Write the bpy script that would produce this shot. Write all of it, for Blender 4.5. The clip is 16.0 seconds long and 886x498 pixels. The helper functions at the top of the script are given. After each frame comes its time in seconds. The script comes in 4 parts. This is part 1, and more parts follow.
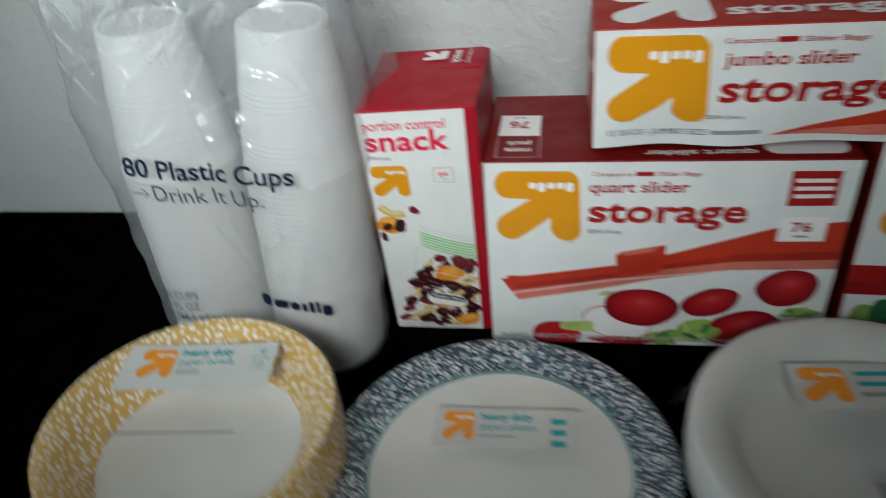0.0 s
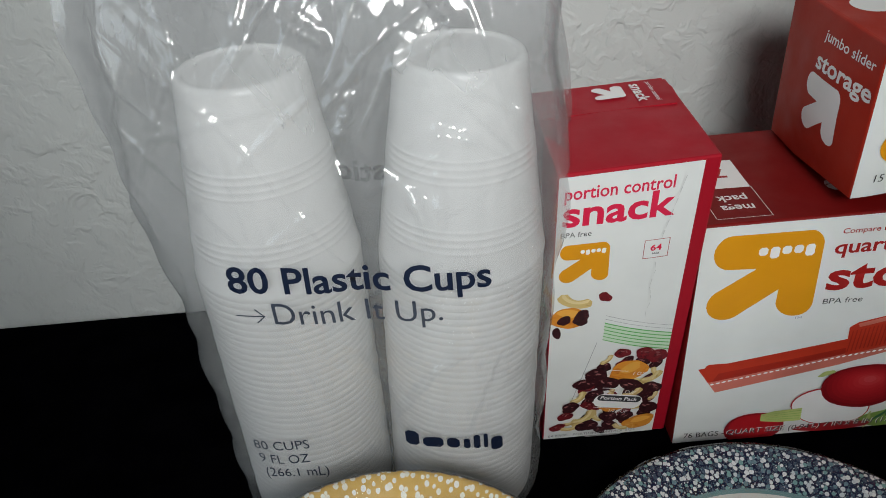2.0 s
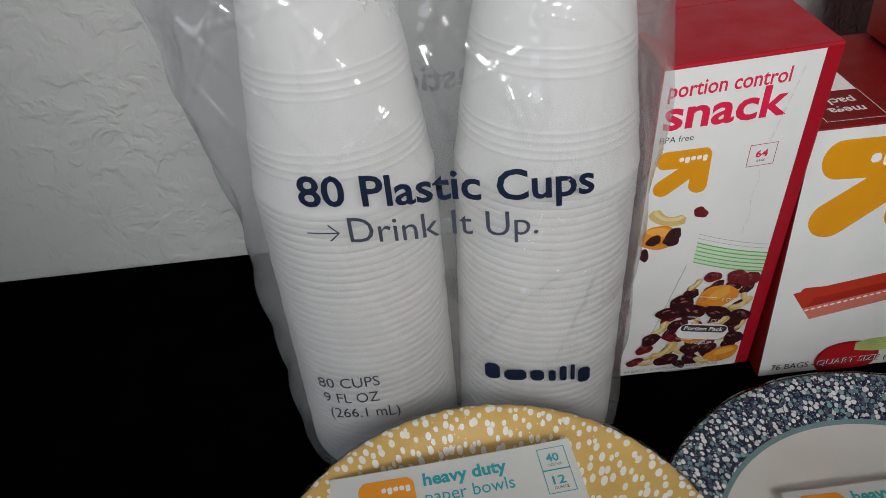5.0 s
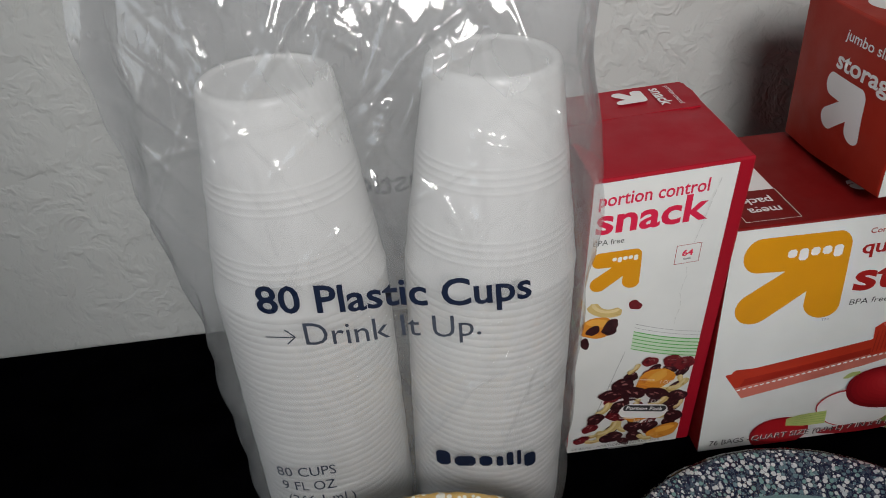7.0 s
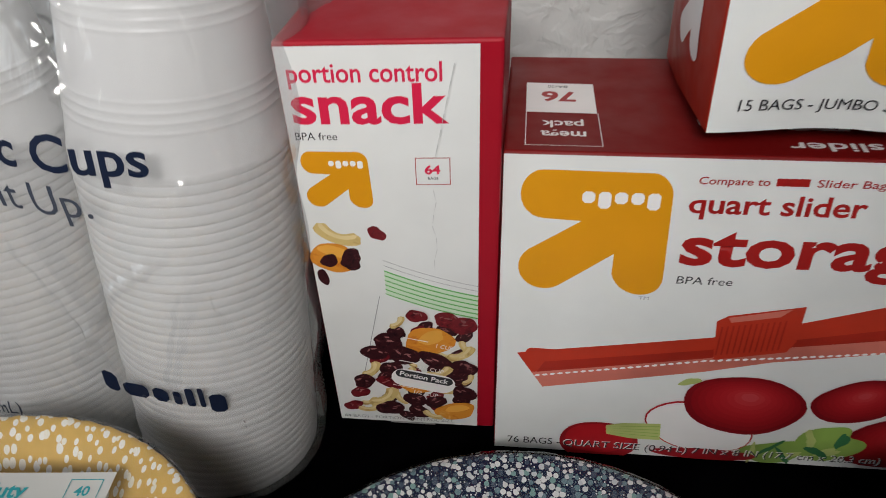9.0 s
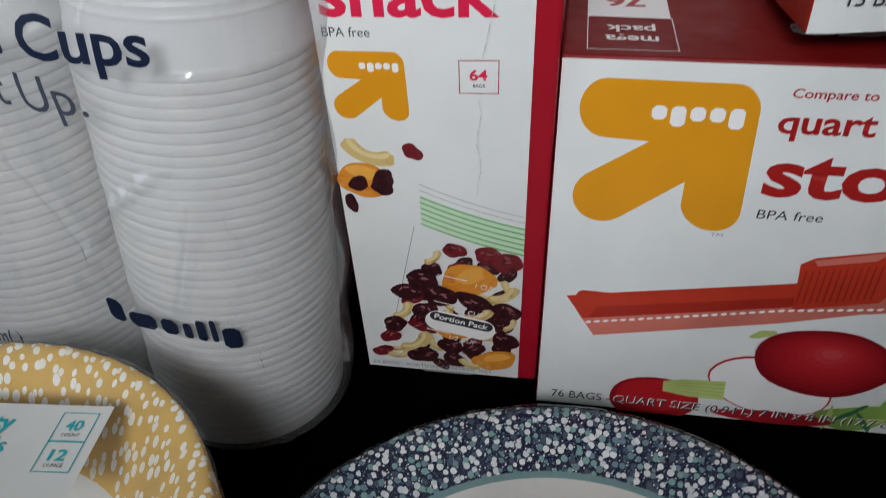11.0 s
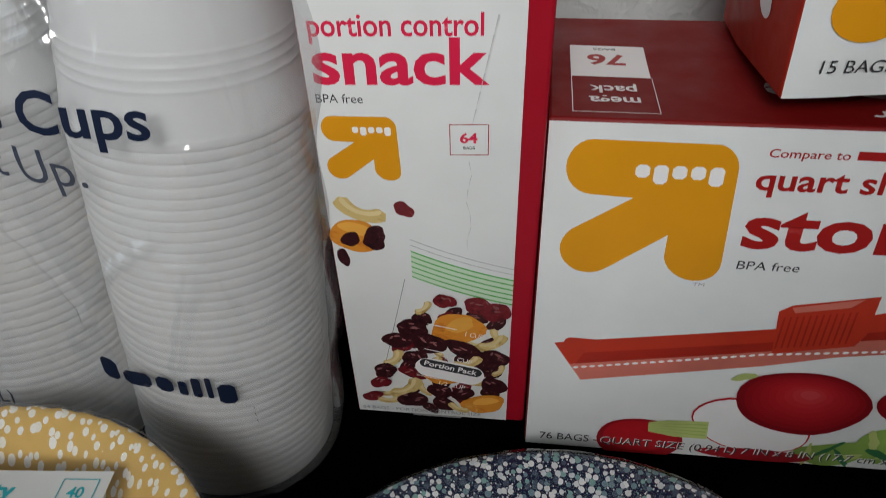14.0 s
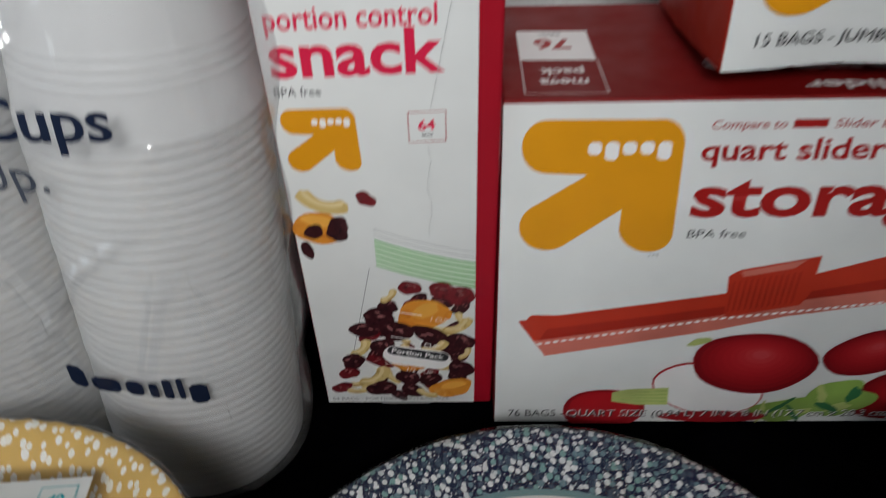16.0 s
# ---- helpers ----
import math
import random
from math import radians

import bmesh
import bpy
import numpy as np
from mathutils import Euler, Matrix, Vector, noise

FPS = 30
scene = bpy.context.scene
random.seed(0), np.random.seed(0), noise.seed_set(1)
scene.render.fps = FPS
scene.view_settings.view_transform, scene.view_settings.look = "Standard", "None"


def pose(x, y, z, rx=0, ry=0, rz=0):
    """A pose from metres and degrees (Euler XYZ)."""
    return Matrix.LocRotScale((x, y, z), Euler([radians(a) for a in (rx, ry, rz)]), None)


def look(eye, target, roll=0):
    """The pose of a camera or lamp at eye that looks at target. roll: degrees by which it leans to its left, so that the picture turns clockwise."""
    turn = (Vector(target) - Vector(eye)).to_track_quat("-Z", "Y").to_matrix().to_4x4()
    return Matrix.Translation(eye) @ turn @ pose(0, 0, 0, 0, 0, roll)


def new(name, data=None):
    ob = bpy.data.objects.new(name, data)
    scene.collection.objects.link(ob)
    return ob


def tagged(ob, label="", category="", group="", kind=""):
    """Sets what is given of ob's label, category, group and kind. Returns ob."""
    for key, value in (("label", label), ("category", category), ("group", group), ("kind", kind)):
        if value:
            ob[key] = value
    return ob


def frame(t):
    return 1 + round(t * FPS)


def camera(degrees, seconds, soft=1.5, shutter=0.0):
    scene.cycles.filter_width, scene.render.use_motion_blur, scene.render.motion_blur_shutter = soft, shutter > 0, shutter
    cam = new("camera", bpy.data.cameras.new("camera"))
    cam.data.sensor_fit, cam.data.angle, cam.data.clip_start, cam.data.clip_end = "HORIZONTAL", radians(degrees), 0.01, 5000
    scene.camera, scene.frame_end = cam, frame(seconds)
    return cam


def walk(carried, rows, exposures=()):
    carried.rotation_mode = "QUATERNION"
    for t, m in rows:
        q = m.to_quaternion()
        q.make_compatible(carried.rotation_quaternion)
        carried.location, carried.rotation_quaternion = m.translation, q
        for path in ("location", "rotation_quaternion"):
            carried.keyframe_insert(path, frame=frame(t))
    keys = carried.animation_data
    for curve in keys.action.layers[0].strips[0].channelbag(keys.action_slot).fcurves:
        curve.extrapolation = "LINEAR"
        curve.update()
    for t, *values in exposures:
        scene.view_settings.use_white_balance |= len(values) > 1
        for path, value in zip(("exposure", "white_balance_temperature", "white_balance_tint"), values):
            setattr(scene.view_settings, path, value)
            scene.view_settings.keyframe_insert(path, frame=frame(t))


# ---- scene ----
cam = camera(59.2, 16.0, soft=0.85, shutter=0.5)
EXPOSURES = [(0.0, -0.14, 6000, 0), (0.8, -0.28, 6200, 3), (1.5, -0.32, 6200, 4), (3.5, -0.28, 6300, 8), (6.0, -0.38, 6350, 9), (7.0, -0.42, 6400, 9), (8.7, -0.20, 6500, 10), (11.0, -0.28, 6000, 8), (12.5, -0.36, 6250, 8), (13.5, -0.55, 6300, 8), (15.0, -0.26, 6100, 8), (16.0, -0.40, 6200, 8)]
PATH = [
    (0, (0.061, -0.04, 0.395), (-0.279, 1.548, -0.772), -6.5),
    (0.5, (-0.064, 0.03, 0.374), (-0.255, 1.677, -0.746), -8.3),
    (1, (-0.107, 0.061, 0.373), (-0.126, 1.725, -0.737), -4.9),
    (1.5, (-0.12, 0.068, 0.37), (-0.146, 1.734, -0.737), -5.7),
    (2, (-0.124, 0.076, 0.36), (-0.121, 1.734, -0.759), -5.0),
    (2.5, (-0.125, 0.084, 0.358), (-0.149, 1.734, -0.771), -5.3),
    (3, (-0.131, 0.09, 0.35), (-0.153, 1.728, -0.798), -4.9),
    (3.5, (-0.134, 0.091, 0.334), (-0.164, 1.71, -0.839), -5.4),
    (3.7, (-0.138, 0.091, 0.329), (-0.181, 1.691, -0.871), -5.4),
    (5.8, (-0.169, 0.095, 0.323), (-0.118, 1.742, -0.81), -5.9),
    (6, (-0.166, 0.095, 0.33), (-0.111, 1.755, -0.784), -5.3),
    (6.5, (-0.16, 0.093, 0.356), (-0.102, 1.767, -0.738), -5.5),
    (7, (-0.153, 0.087, 0.355), (-0.057, 1.758, -0.739), -5.0),
    (7.5, (-0.148, 0.081, 0.353), (-0.063, 1.739, -0.762), -4.5),
    (8, (-0.094, 0.083, 0.347), (-0.124, 1.742, -0.77), -3.1),
    (8.5, (-0.009, 0.114, 0.306), (-0.135, 1.746, -0.843), -2.1),
    (8.7, (0.009, 0.125, 0.291), (-0.15, 1.777, -0.824), -1.9),
    (10.8, (0.003, 0.157, 0.249), (-0.268, 1.762, -0.913), -1.4),
    (11, (0.004, 0.157, 0.244), (-0.282, 1.747, -0.935), -2.0),
    (11.5, (0.003, 0.165, 0.23), (-0.284, 1.735, -0.974), -2.9),
    (12, (-0.007, 0.187, 0.215), (-0.248, 1.714, -1.054), -0.6),
    (12.5, (-0.009, 0.187, 0.236), (-0.243, 1.785, -0.944), -1.1),
    (13, (-0.005, 0.179, 0.262), (-0.251, 1.818, -0.858), -2.0),
    (13.5, (-0.003, 0.168, 0.27), (-0.223, 1.797, -0.87), -1.5),
    (14, (-0.003, 0.159, 0.259), (-0.217, 1.78, -0.892), -1.4),
    (14.5, (-0.005, 0.157, 0.249), (-0.191, 1.78, -0.905), -1.5),
    (15, (-0.009, 0.162, 0.227), (-0.193, 1.781, -0.932), -1.8),
    (15.5, (-0.014, 0.163, 0.218), (-0.165, 1.791, -0.934), -1.3),
    (16, (-0.009, 0.151, 0.259), (-0.081, 1.78, -0.899), -2.0),
]
walk(cam, [(t, look(eye, target, roll)) for t, eye, target, roll in PATH], EXPOSURES)

# ---- light ----
world = bpy.data.worlds.new("world")
scene.world = world
world.use_nodes = True
sky = world.node_tree.nodes.new("ShaderNodeTexSky")
sky.sky_type, sky.sun_disc = "NISHITA", False
sky.sun_elevation, sky.sun_rotation = radians(35), radians(200)
world.node_tree.links.new(sky.outputs[0], world.node_tree.nodes["Background"].inputs[0])
world.node_tree.nodes["Background"].inputs[1].default_value = 0.08

WINDOW_WATTS, KEY_WATTS = 8.0, 1.25


def area_lamp(name, eye, target, wide, high, watts, colour):
    data = bpy.data.lights.new(name, "AREA")
    data.shape, data.size, data.size_y, data.energy, data.color = "RECTANGLE", wide, high, watts, colour
    ob = new(name, data)
    ob.matrix_world = look(eye, target)
    return ob


area_lamp("window_daylight", (-1.86, -0.75, 0.75), (0.0, 0.2, 0.2), 1.2, 1.1, WINDOW_WATTS, (0.90, 0.96, 1.0))
# unseen key light, added to brighten cups and cartons from the front
key_light = area_lamp("added_key_light", (-0.03, -0.44, 0.72), (-0.105, 0.40, 0.300), 0.36, 0.26, KEY_WATTS, (1.0, 0.97, 0.94))
key_light.data.spread = radians(50)


# ---- materials ----
def material(name, colour, rough=0.5, metal=0.0, coat=0.0, spec=0.5):
    m = bpy.data.materials.new(name)
    m.use_nodes = True
    b = m.node_tree.nodes["Principled BSDF"]
    b.inputs["Base Color"].default_value = (*colour, 1)
    b.inputs["Roughness"].default_value = rough
    b.inputs["Metallic"].default_value = metal
    b.inputs["Coat Weight"].default_value = coat
    b.inputs["Coat Roughness"].default_value = 0.12
    b.inputs["Specular IOR Level"].default_value = spec
    return m


def tex_coords(m, scale=(1, 1, 1)):
    nt = m.node_tree
    c, mp = nt.nodes.new("ShaderNodeTexCoord"), nt.nodes.new("ShaderNodeMapping")
    mp.inputs["Scale"].default_value = scale
    nt.links.new(c.outputs["Object"], mp.inputs["Vector"])
    return mp.outputs["Vector"]


def noise_tex(m, scale, detail=3.0, vec=None, rough=0.5):
    n = m.node_tree.nodes.new("ShaderNodeTexNoise")
    n.inputs["Scale"].default_value, n.inputs["Detail"].default_value = scale, detail
    n.inputs["Roughness"].default_value = rough
    if vec is not None:
        m.node_tree.links.new(vec, n.inputs["Vector"])
    return n


def ramp(m, src, stops):
    r = m.node_tree.nodes.new("ShaderNodeValToRGB")
    e = r.color_ramp.elements
    while len(e) < len(stops):
        e.new(0.5)
    for k, (p, c) in zip(e, stops):
        k.position, k.color = p, ((*c, 1) if len(c) == 3 else c)
    m.node_tree.links.new(src, r.inputs["Fac"])
    return r


def bump(m, src, strength, dist, old=None):
    b = m.node_tree.nodes.new("ShaderNodeBump")
    b.inputs["Strength"].default_value, b.inputs["Distance"].default_value = strength, dist
    m.node_tree.links.new(src, b.inputs["Height"])
    if old is not None:
        m.node_tree.links.new(old, b.inputs["Normal"])
    return b.outputs["Normal"]


def bsdf(m):
    return m.node_tree.nodes["Principled BSDF"]


def wire(m, out, name):
    m.node_tree.links.new(out, bsdf(m).inputs[name])


def printed(name, colour, rough=0.38, coat=0.10, vary=0.06):
    """Ink on coated card: faint mottling and a slightly uneven sheen."""
    m = material(name, colour, rough, coat=coat, spec=0.25)
    v = tex_coords(m)
    n = noise_tex(m, 22, 4, v)
    lo, hi = tuple(max(0, c * (1 - vary)) for c in colour), tuple(min(1, c * (1 + vary)) for c in colour)
    wire(m, ramp(m, n.outputs["Fac"], [(0.3, lo), (0.7, hi)]).outputs[0], "Base Color")
    wire(m, ramp(m, noise_tex(m, 60, 3, v).outputs["Fac"], [(0.3, (rough * 0.8,) * 3), (0.7, (rough * 1.25,) * 3)]).outputs[0], "Roughness")
    f = noise_tex(m, 14, 2, v)
    wire(m, bump(m, noise_tex(m, 900, 2, v).outputs["Fac"], 0.05, 0.0004, bump(m, f.outputs["Fac"], 0.12, 0.004)), "Normal")
    return m


def pictured(name, dark, mid, light, scale):
    """A printed photograph of something wrinkled or mottled."""
    m = printed(name, mid)
    v = tex_coords(m)
    n = noise_tex(m, scale, 3, v, 0.6)
    n.inputs["Distortion"].default_value = 0.8
    wire(m, ramp(m, n.outputs["Fac"], [(0.32, dark), (0.48, mid), (0.62, mid), (0.74, light)]).outputs[0], "Base Color")
    return m


def wall_material():
    m = material("wall_paint", (0.56, 0.55, 0.52), 0.62)
    v = tex_coords(m)
    warp = noise_tex(m, 30, 3, v)
    mix = m.node_tree.nodes.new("ShaderNodeMixRGB")
    mix.blend_type, mix.inputs[0].default_value = "ADD", 0.035
    m.node_tree.links.new(v, mix.inputs[1])
    m.node_tree.links.new(warp.outputs["Color"], mix.inputs[2])
    a = noise_tex(m, 62, 3, mix.outputs[0], 0.55)
    lumps = ramp(m, a.outputs["Fac"], [(0.42, (0, 0, 0)), (0.56, (0.55, 0.55, 0.55)), (0.74, (1, 1, 1))])
    b = noise_tex(m, 160, 4, mix.outputs[0], 0.6)
    specks = ramp(m, b.outputs["Fac"], [(0.55, (0, 0, 0)), (0.70, (1, 1, 1))])
    fine = noise_tex(m, 700, 3, v)
    n = bump(m, lumps.outputs[0], 0.68, 0.0020)
    n = bump(m, specks.outputs[0], 0.18, 0.0008, n)
    wire(m, bump(m, fine.outputs["Fac"], 0.12, 0.0004, n), "Normal")
    wire(m, ramp(m, noise_tex(m, 5, 3, v).outputs["Fac"], [(0.3, (0.46, 0.465, 0.455)), (0.7, (0.51, 0.515, 0.505))]).outputs[0], "Base Color")
    return m


def table_material():
    m = material("black_tabletop", (0.002, 0.002, 0.0025), 0.85, spec=0.0)
    v = tex_coords(m)
    wire(m, bump(m, noise_tex(m, 600, 4, v).outputs["Fac"], 0.3, 0.0006), "Normal")
    wire(m, ramp(m, noise_tex(m, 35, 5, v).outputs["Fac"], [(0.35, (0.0006, 0.0006, 0.0009)), (0.75, (0.0016, 0.0016, 0.0022))]).outputs[0], "Base Color")
    return m


def cup_material():
    m = material("translucent_white_plastic", (0.96, 0.955, 0.94), 0.26, spec=0.5)
    bsdf(m).inputs["Subsurface Weight"].default_value = 0.4
    bsdf(m).inputs["Subsurface Radius"].default_value = (1.0, 1.0, 1.0)
    bsdf(m).inputs["Subsurface Scale"].default_value = 0.0035
    nt = m.node_tree
    tr, mx = nt.nodes.new("ShaderNodeBsdfTranslucent"), nt.nodes.new("ShaderNodeMixShader")
    tr.inputs[0].default_value = (0.92, 0.93, 0.92, 1)
    mx.inputs[0].default_value = 0.34
    nt.links.new(bsdf(m).outputs[0], mx.inputs[1])
    nt.links.new(tr.outputs[0], mx.inputs[2])
    nt.links.new(mx.outputs[0], nt.nodes["Material Output"].inputs[0])
    return m


def film_material(name, haze=0.1, tint=(0.965, 0.968, 0.972), rough=0.12, wr=0.5, scale=45.0, stretch=(1, 1, 0.35), dist=0.004, sheen=0.055, slack_z=0.0):
    """Clear plastic film: lets light through, a little milky, glossy in its creases."""
    m = bpy.data.materials.new(name)
    m.use_nodes = True
    nt = m.node_tree
    nt.nodes.remove(nt.nodes["Principled BSDF"])
    trans, diff, gl = (nt.nodes.new("ShaderNodeBsdf" + k) for k in ("Transparent", "Diffuse", "Glossy"))
    tl = nt.nodes.new("ShaderNodeBsdfTranslucent")
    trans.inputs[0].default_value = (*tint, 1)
    diff.inputs[0].default_value = tl.inputs[0].default_value = (0.85, 0.86, 0.87, 1)
    gl.inputs["Roughness"].default_value = rough
    v = tex_coords(m, stretch)
    a, b = noise_tex(m, scale, 4, v, 0.55), noise_tex(m, scale * 3.1, 3, v, 0.6)
    a.inputs["Distortion"].default_value = 1.2
    vo = nt.nodes.new("ShaderNodeTexVoronoi")
    vo.feature = "DISTANCE_TO_EDGE"
    vo.inputs["Scale"].default_value = scale * 0.55
    mx = nt.nodes.new("ShaderNodeMixRGB")
    mx.blend_type, mx.inputs[0].default_value = "ADD", 0.03
    nt.links.new(v, mx.inputs[1])
    nt.links.new(b.outputs["Color"], mx.inputs[2])
    nt.links.new(mx.outputs[0], vo.inputs["Vector"])
    fold = ramp(m, vo.outputs["Distance"], [(0.0, (1, 1, 1)), (0.16, (0, 0, 0))])
    n = bump(m, b.outputs["Fac"], wr * 0.4, dist * 0.35, bump(m, a.outputs["Fac"], wr, dist, bump(m, fold.outputs[0], wr * 0.5, dist * 0.35)))
    slack = None
    if slack_z:
        sep = nt.nodes.new("ShaderNodeSeparateXYZ")
        nt.links.new(tex_coords(m), sep.inputs[0])
        slack = nt.nodes.new("ShaderNodeMapRange")
        for k, val in zip(("From Min", "From Max", "To Min", "To Max"), (slack_z, slack_z + 0.07, 0.0, 1.0)):
            slack.inputs[k].default_value = val
        nt.links.new(sep.outputs["Z"], slack.inputs["Value"])
    nt.links.new(n, gl.inputs["Normal"])
    lw, fr, fr2 = nt.nodes.new("ShaderNodeLayerWeight"), nt.nodes.new("ShaderNodeMath"), nt.nodes.new("ShaderNodeMath")
    nt.links.new(n, lw.inputs["Normal"])
    fr2.operation, fr2.inputs[1].default_value = "POWER", 4.0
    nt.links.new(lw.outputs["Facing"], fr2.inputs[0])
    fr.operation, fr.inputs[1].default_value, fr.inputs[2].default_value = "MULTIPLY_ADD", 0.55, sheen
    nt.links.new(fr2.outputs[0], fr.inputs[0])
    half, m1, m2 = (nt.nodes.new("ShaderNodeMixShader") for _ in range(3))
    half.inputs[0].default_value = 0.5
    nt.links.new(diff.outputs[0], half.inputs[1])
    nt.links.new(tl.outputs[0], half.inputs[2])
    hz = ramp(m, a.outputs["Fac"], [(0.3, (haze * 0.8,) * 3), (0.75, (haze * 1.2,) * 3)])
    milky = hz.outputs[0]
    if slack:
        # the slack film above the stacks is doubled and milkier
        thick = nt.nodes.new("ShaderNodeMath")
        thick.operation, thick.inputs[1].default_value, thick.inputs[2].default_value = "MULTIPLY_ADD", 0.3, 1.0
        nt.links.new(slack.outputs[0], thick.inputs[0])
        more = nt.nodes.new("ShaderNodeMath")
        more.operation = "MULTIPLY"
        nt.links.new(milky, more.inputs[0])
        nt.links.new(thick.outputs[0], more.inputs[1])
        milky = more.outputs[0]
    nt.links.new(milky, m1.inputs[0])
    nt.links.new(trans.outputs[0], m1.inputs[1])
    nt.links.new(half.outputs[0], m1.inputs[2])
    nt.links.new(fr.outputs[0], m2.inputs[0])
    nt.links.new(m1.outputs[0], m2.inputs[1])
    nt.links.new(gl.outputs[0], m2.inputs[2])
    nt.links.new(m2.outputs[0], nt.nodes["Material Output"].inputs[0])
    return m


def dots_material(name, ground, tones, scale, radius, second=None):
    """Paper printed with small scattered dots; tones are picked dot by dot."""
    m = material(name, ground, 0.4, spec=0.2)
    nt, v = m.node_tree, tex_coords(m)

    def layer(k, rad, under):
        vo = nt.nodes.new("ShaderNodeTexVoronoi")
        vo.voronoi_dimensions = "2D"
        vo.inputs["Scale"].default_value = k
        vo.inputs["Randomness"].default_value = 0.85
        nt.links.new(v, vo.inputs["Vector"])
        sep = nt.nodes.new("ShaderNodeSeparateColor")
        nt.links.new(vo.outputs["Color"], sep.inputs[0])
        mul = nt.nodes.new("ShaderNodeMath")
        mul.operation, mul.inputs[1].default_value = "MULTIPLY_ADD", rad * 0.55
        mul.inputs[2].default_value = rad * 0.72
        nt.links.new(sep.outputs[1], mul.inputs[0])
        less = nt.nodes.new("ShaderNodeMath")
        less.operation = "LESS_THAN"
        nt.links.new(vo.outputs["Distance"], less.inputs[0])
        nt.links.new(mul.outputs[0], less.inputs[1])
        col = ramp(m, sep.outputs[0], [((i + 0.02) / len(tones), c) for i, c in enumerate(tones)])
        col.color_ramp.interpolation = "CONSTANT"
        mx = nt.nodes.new("ShaderNodeMixRGB")
        nt.links.new(less.outputs[0], mx.inputs[0])
        nt.links.new(under, mx.inputs[1])
        nt.links.new(col.outputs[0], mx.inputs[2])
        return mx.outputs[0]

    lo = tuple(c * 0.85 for c in ground)
    base = ramp(m, noise_tex(m, 60, 3, v).outputs["Fac"], [(0.35, lo), (0.65, ground)]).outputs[0]
    if second:
        base = layer(second[0], second[1], base)
    wire(m, layer(scale, radius, base), "Base Color")
    wire(m, bump(m, noise_tex(m, 300, 2, v).outputs["Fac"], 0.08, 0.0005), "Normal")
    return m


WALL, TABLE, CUP = wall_material(), table_material(), cup_material()
ROOM = printed("room_paint", (0.55, 0.53, 0.49), 0.7, 0.0)
CARPET = printed("brown_carpet", (0.16, 0.13, 0.10), 0.95, 0.0, 0.3)
CARD_WHITE = printed("white_card", (0.72, 0.73, 0.72))
CARD_RED = printed("red_card", (0.18, 0.005, 0.005), 0.5, 0.02)
CARD_ORANGE_RED = printed("orange_red_card", (0.36, 0.020, 0.008), 0.5, 0.02)
CARD_CRIMSON = printed("crimson_card", (0.34, 0.005, 0.017), 0.5, 0.02)
INK_RED = printed("red_ink", (0.34, 0.011, 0.010))
INK_CRIMSON = printed("crimson_ink", (0.64, 0.016, 0.065))
INK_BLACK = printed("black_ink", (0.035, 0.035, 0.04))
INK_GREY = printed("grey_ink", (0.30, 0.30, 0.31))
INK_NAVY = printed("navy_ink", (0.010, 0.016, 0.038), 0.3)
INK_SLATE = printed("slate_ink", (0.05, 0.06, 0.085), 0.3)
INK_WHITE = printed("white_ink", (0.82, 0.80, 0.79))
INK_GOLD = printed("golden_ink", (0.68, 0.29, 0.007))
INK_ORANGE = printed("orange_ink", (0.82, 0.30, 0.02))
INK_TEAL = printed("teal_ink", (0.03, 0.34, 0.38))
INK_GREEN = printed("green_ink", (0.12, 0.42, 0.10))
INK_PALE_GREEN = printed("pale_green_ink", (0.56, 0.70, 0.52))
INK_LEAF = printed("leaf_print", (0.22, 0.34, 0.07), vary=0.5)
INK_DARK_LEAF = printed("dark_leaf_print", (0.03, 0.13, 0.05), vary=0.6)
INK_STALK = printed("stalk_print", (0.42, 0.48, 0.16), vary=0.3)
INK_RADISH = printed("radish_print", (0.42, 0.012, 0.018), vary=0.3)
INK_RADISH_DARK = printed("dark_radish_print", (0.28, 0.009, 0.014), vary=0.4)
INK_RADISH_STEPS = []
for step in range(9):
    k = step / 8
    INK_RADISH_STEPS.append(printed("radish_print", (0.20 + 0.30 * k ** 0.8, 0.006 + 0.012 * k + 0.035 * k ** 6, 0.010 + 0.014 * k + 0.035 * k ** 6)))
INK_CASHEW = pictured("cashew_print", (0.42, 0.27, 0.09), (0.62, 0.46, 0.18), (0.74, 0.60, 0.34), 190)
INK_APRICOT = pictured("apricot_print", (0.52, 0.15, 0.015), (0.68, 0.26, 0.03), (0.80, 0.42, 0.10), 160)
INK_CASHEW_LIGHT = printed("light_cashew_print", (0.72, 0.58, 0.30), vary=0.2)
INK_APRICOT_LIGHT = printed("light_apricot_print", (0.74, 0.36, 0.06), vary=0.25)
INK_RAISIN = pictured("raisin_print", (0.010, 0.004, 0.006), (0.040, 0.009, 0.012), (0.26, 0.09, 0.09), 420)
INK_BERRY = pictured("berry_print", (0.05, 0.005, 0.008), (0.15, 0.011, 0.016), (0.36, 0.07, 0.07), 380)
INK_CREASE = printed("worn_card_edge", (0.50, 0.505, 0.50))
INK_FOLD = printed("raisin_fold_print", (0.30, 0.12, 0.12), vary=0.4)
INK_ZIP = printed("zip_print", (0.46, 0.034, 0.014), vary=0.15)
INK_ZIP_DARK = printed("dark_zip_print", (0.34, 0.02, 0.010), vary=0.25)
INK_ZIP_PALE = printed("pale_zip_print", (0.56, 0.16, 0.12), vary=0.3)
LABEL_WHITE = printed("label_paper", (0.63, 0.63, 0.60), 0.45, 0.1)
PAPER_WHITE = printed("white_paper", (0.72, 0.705, 0.67), 0.5, 0.1)
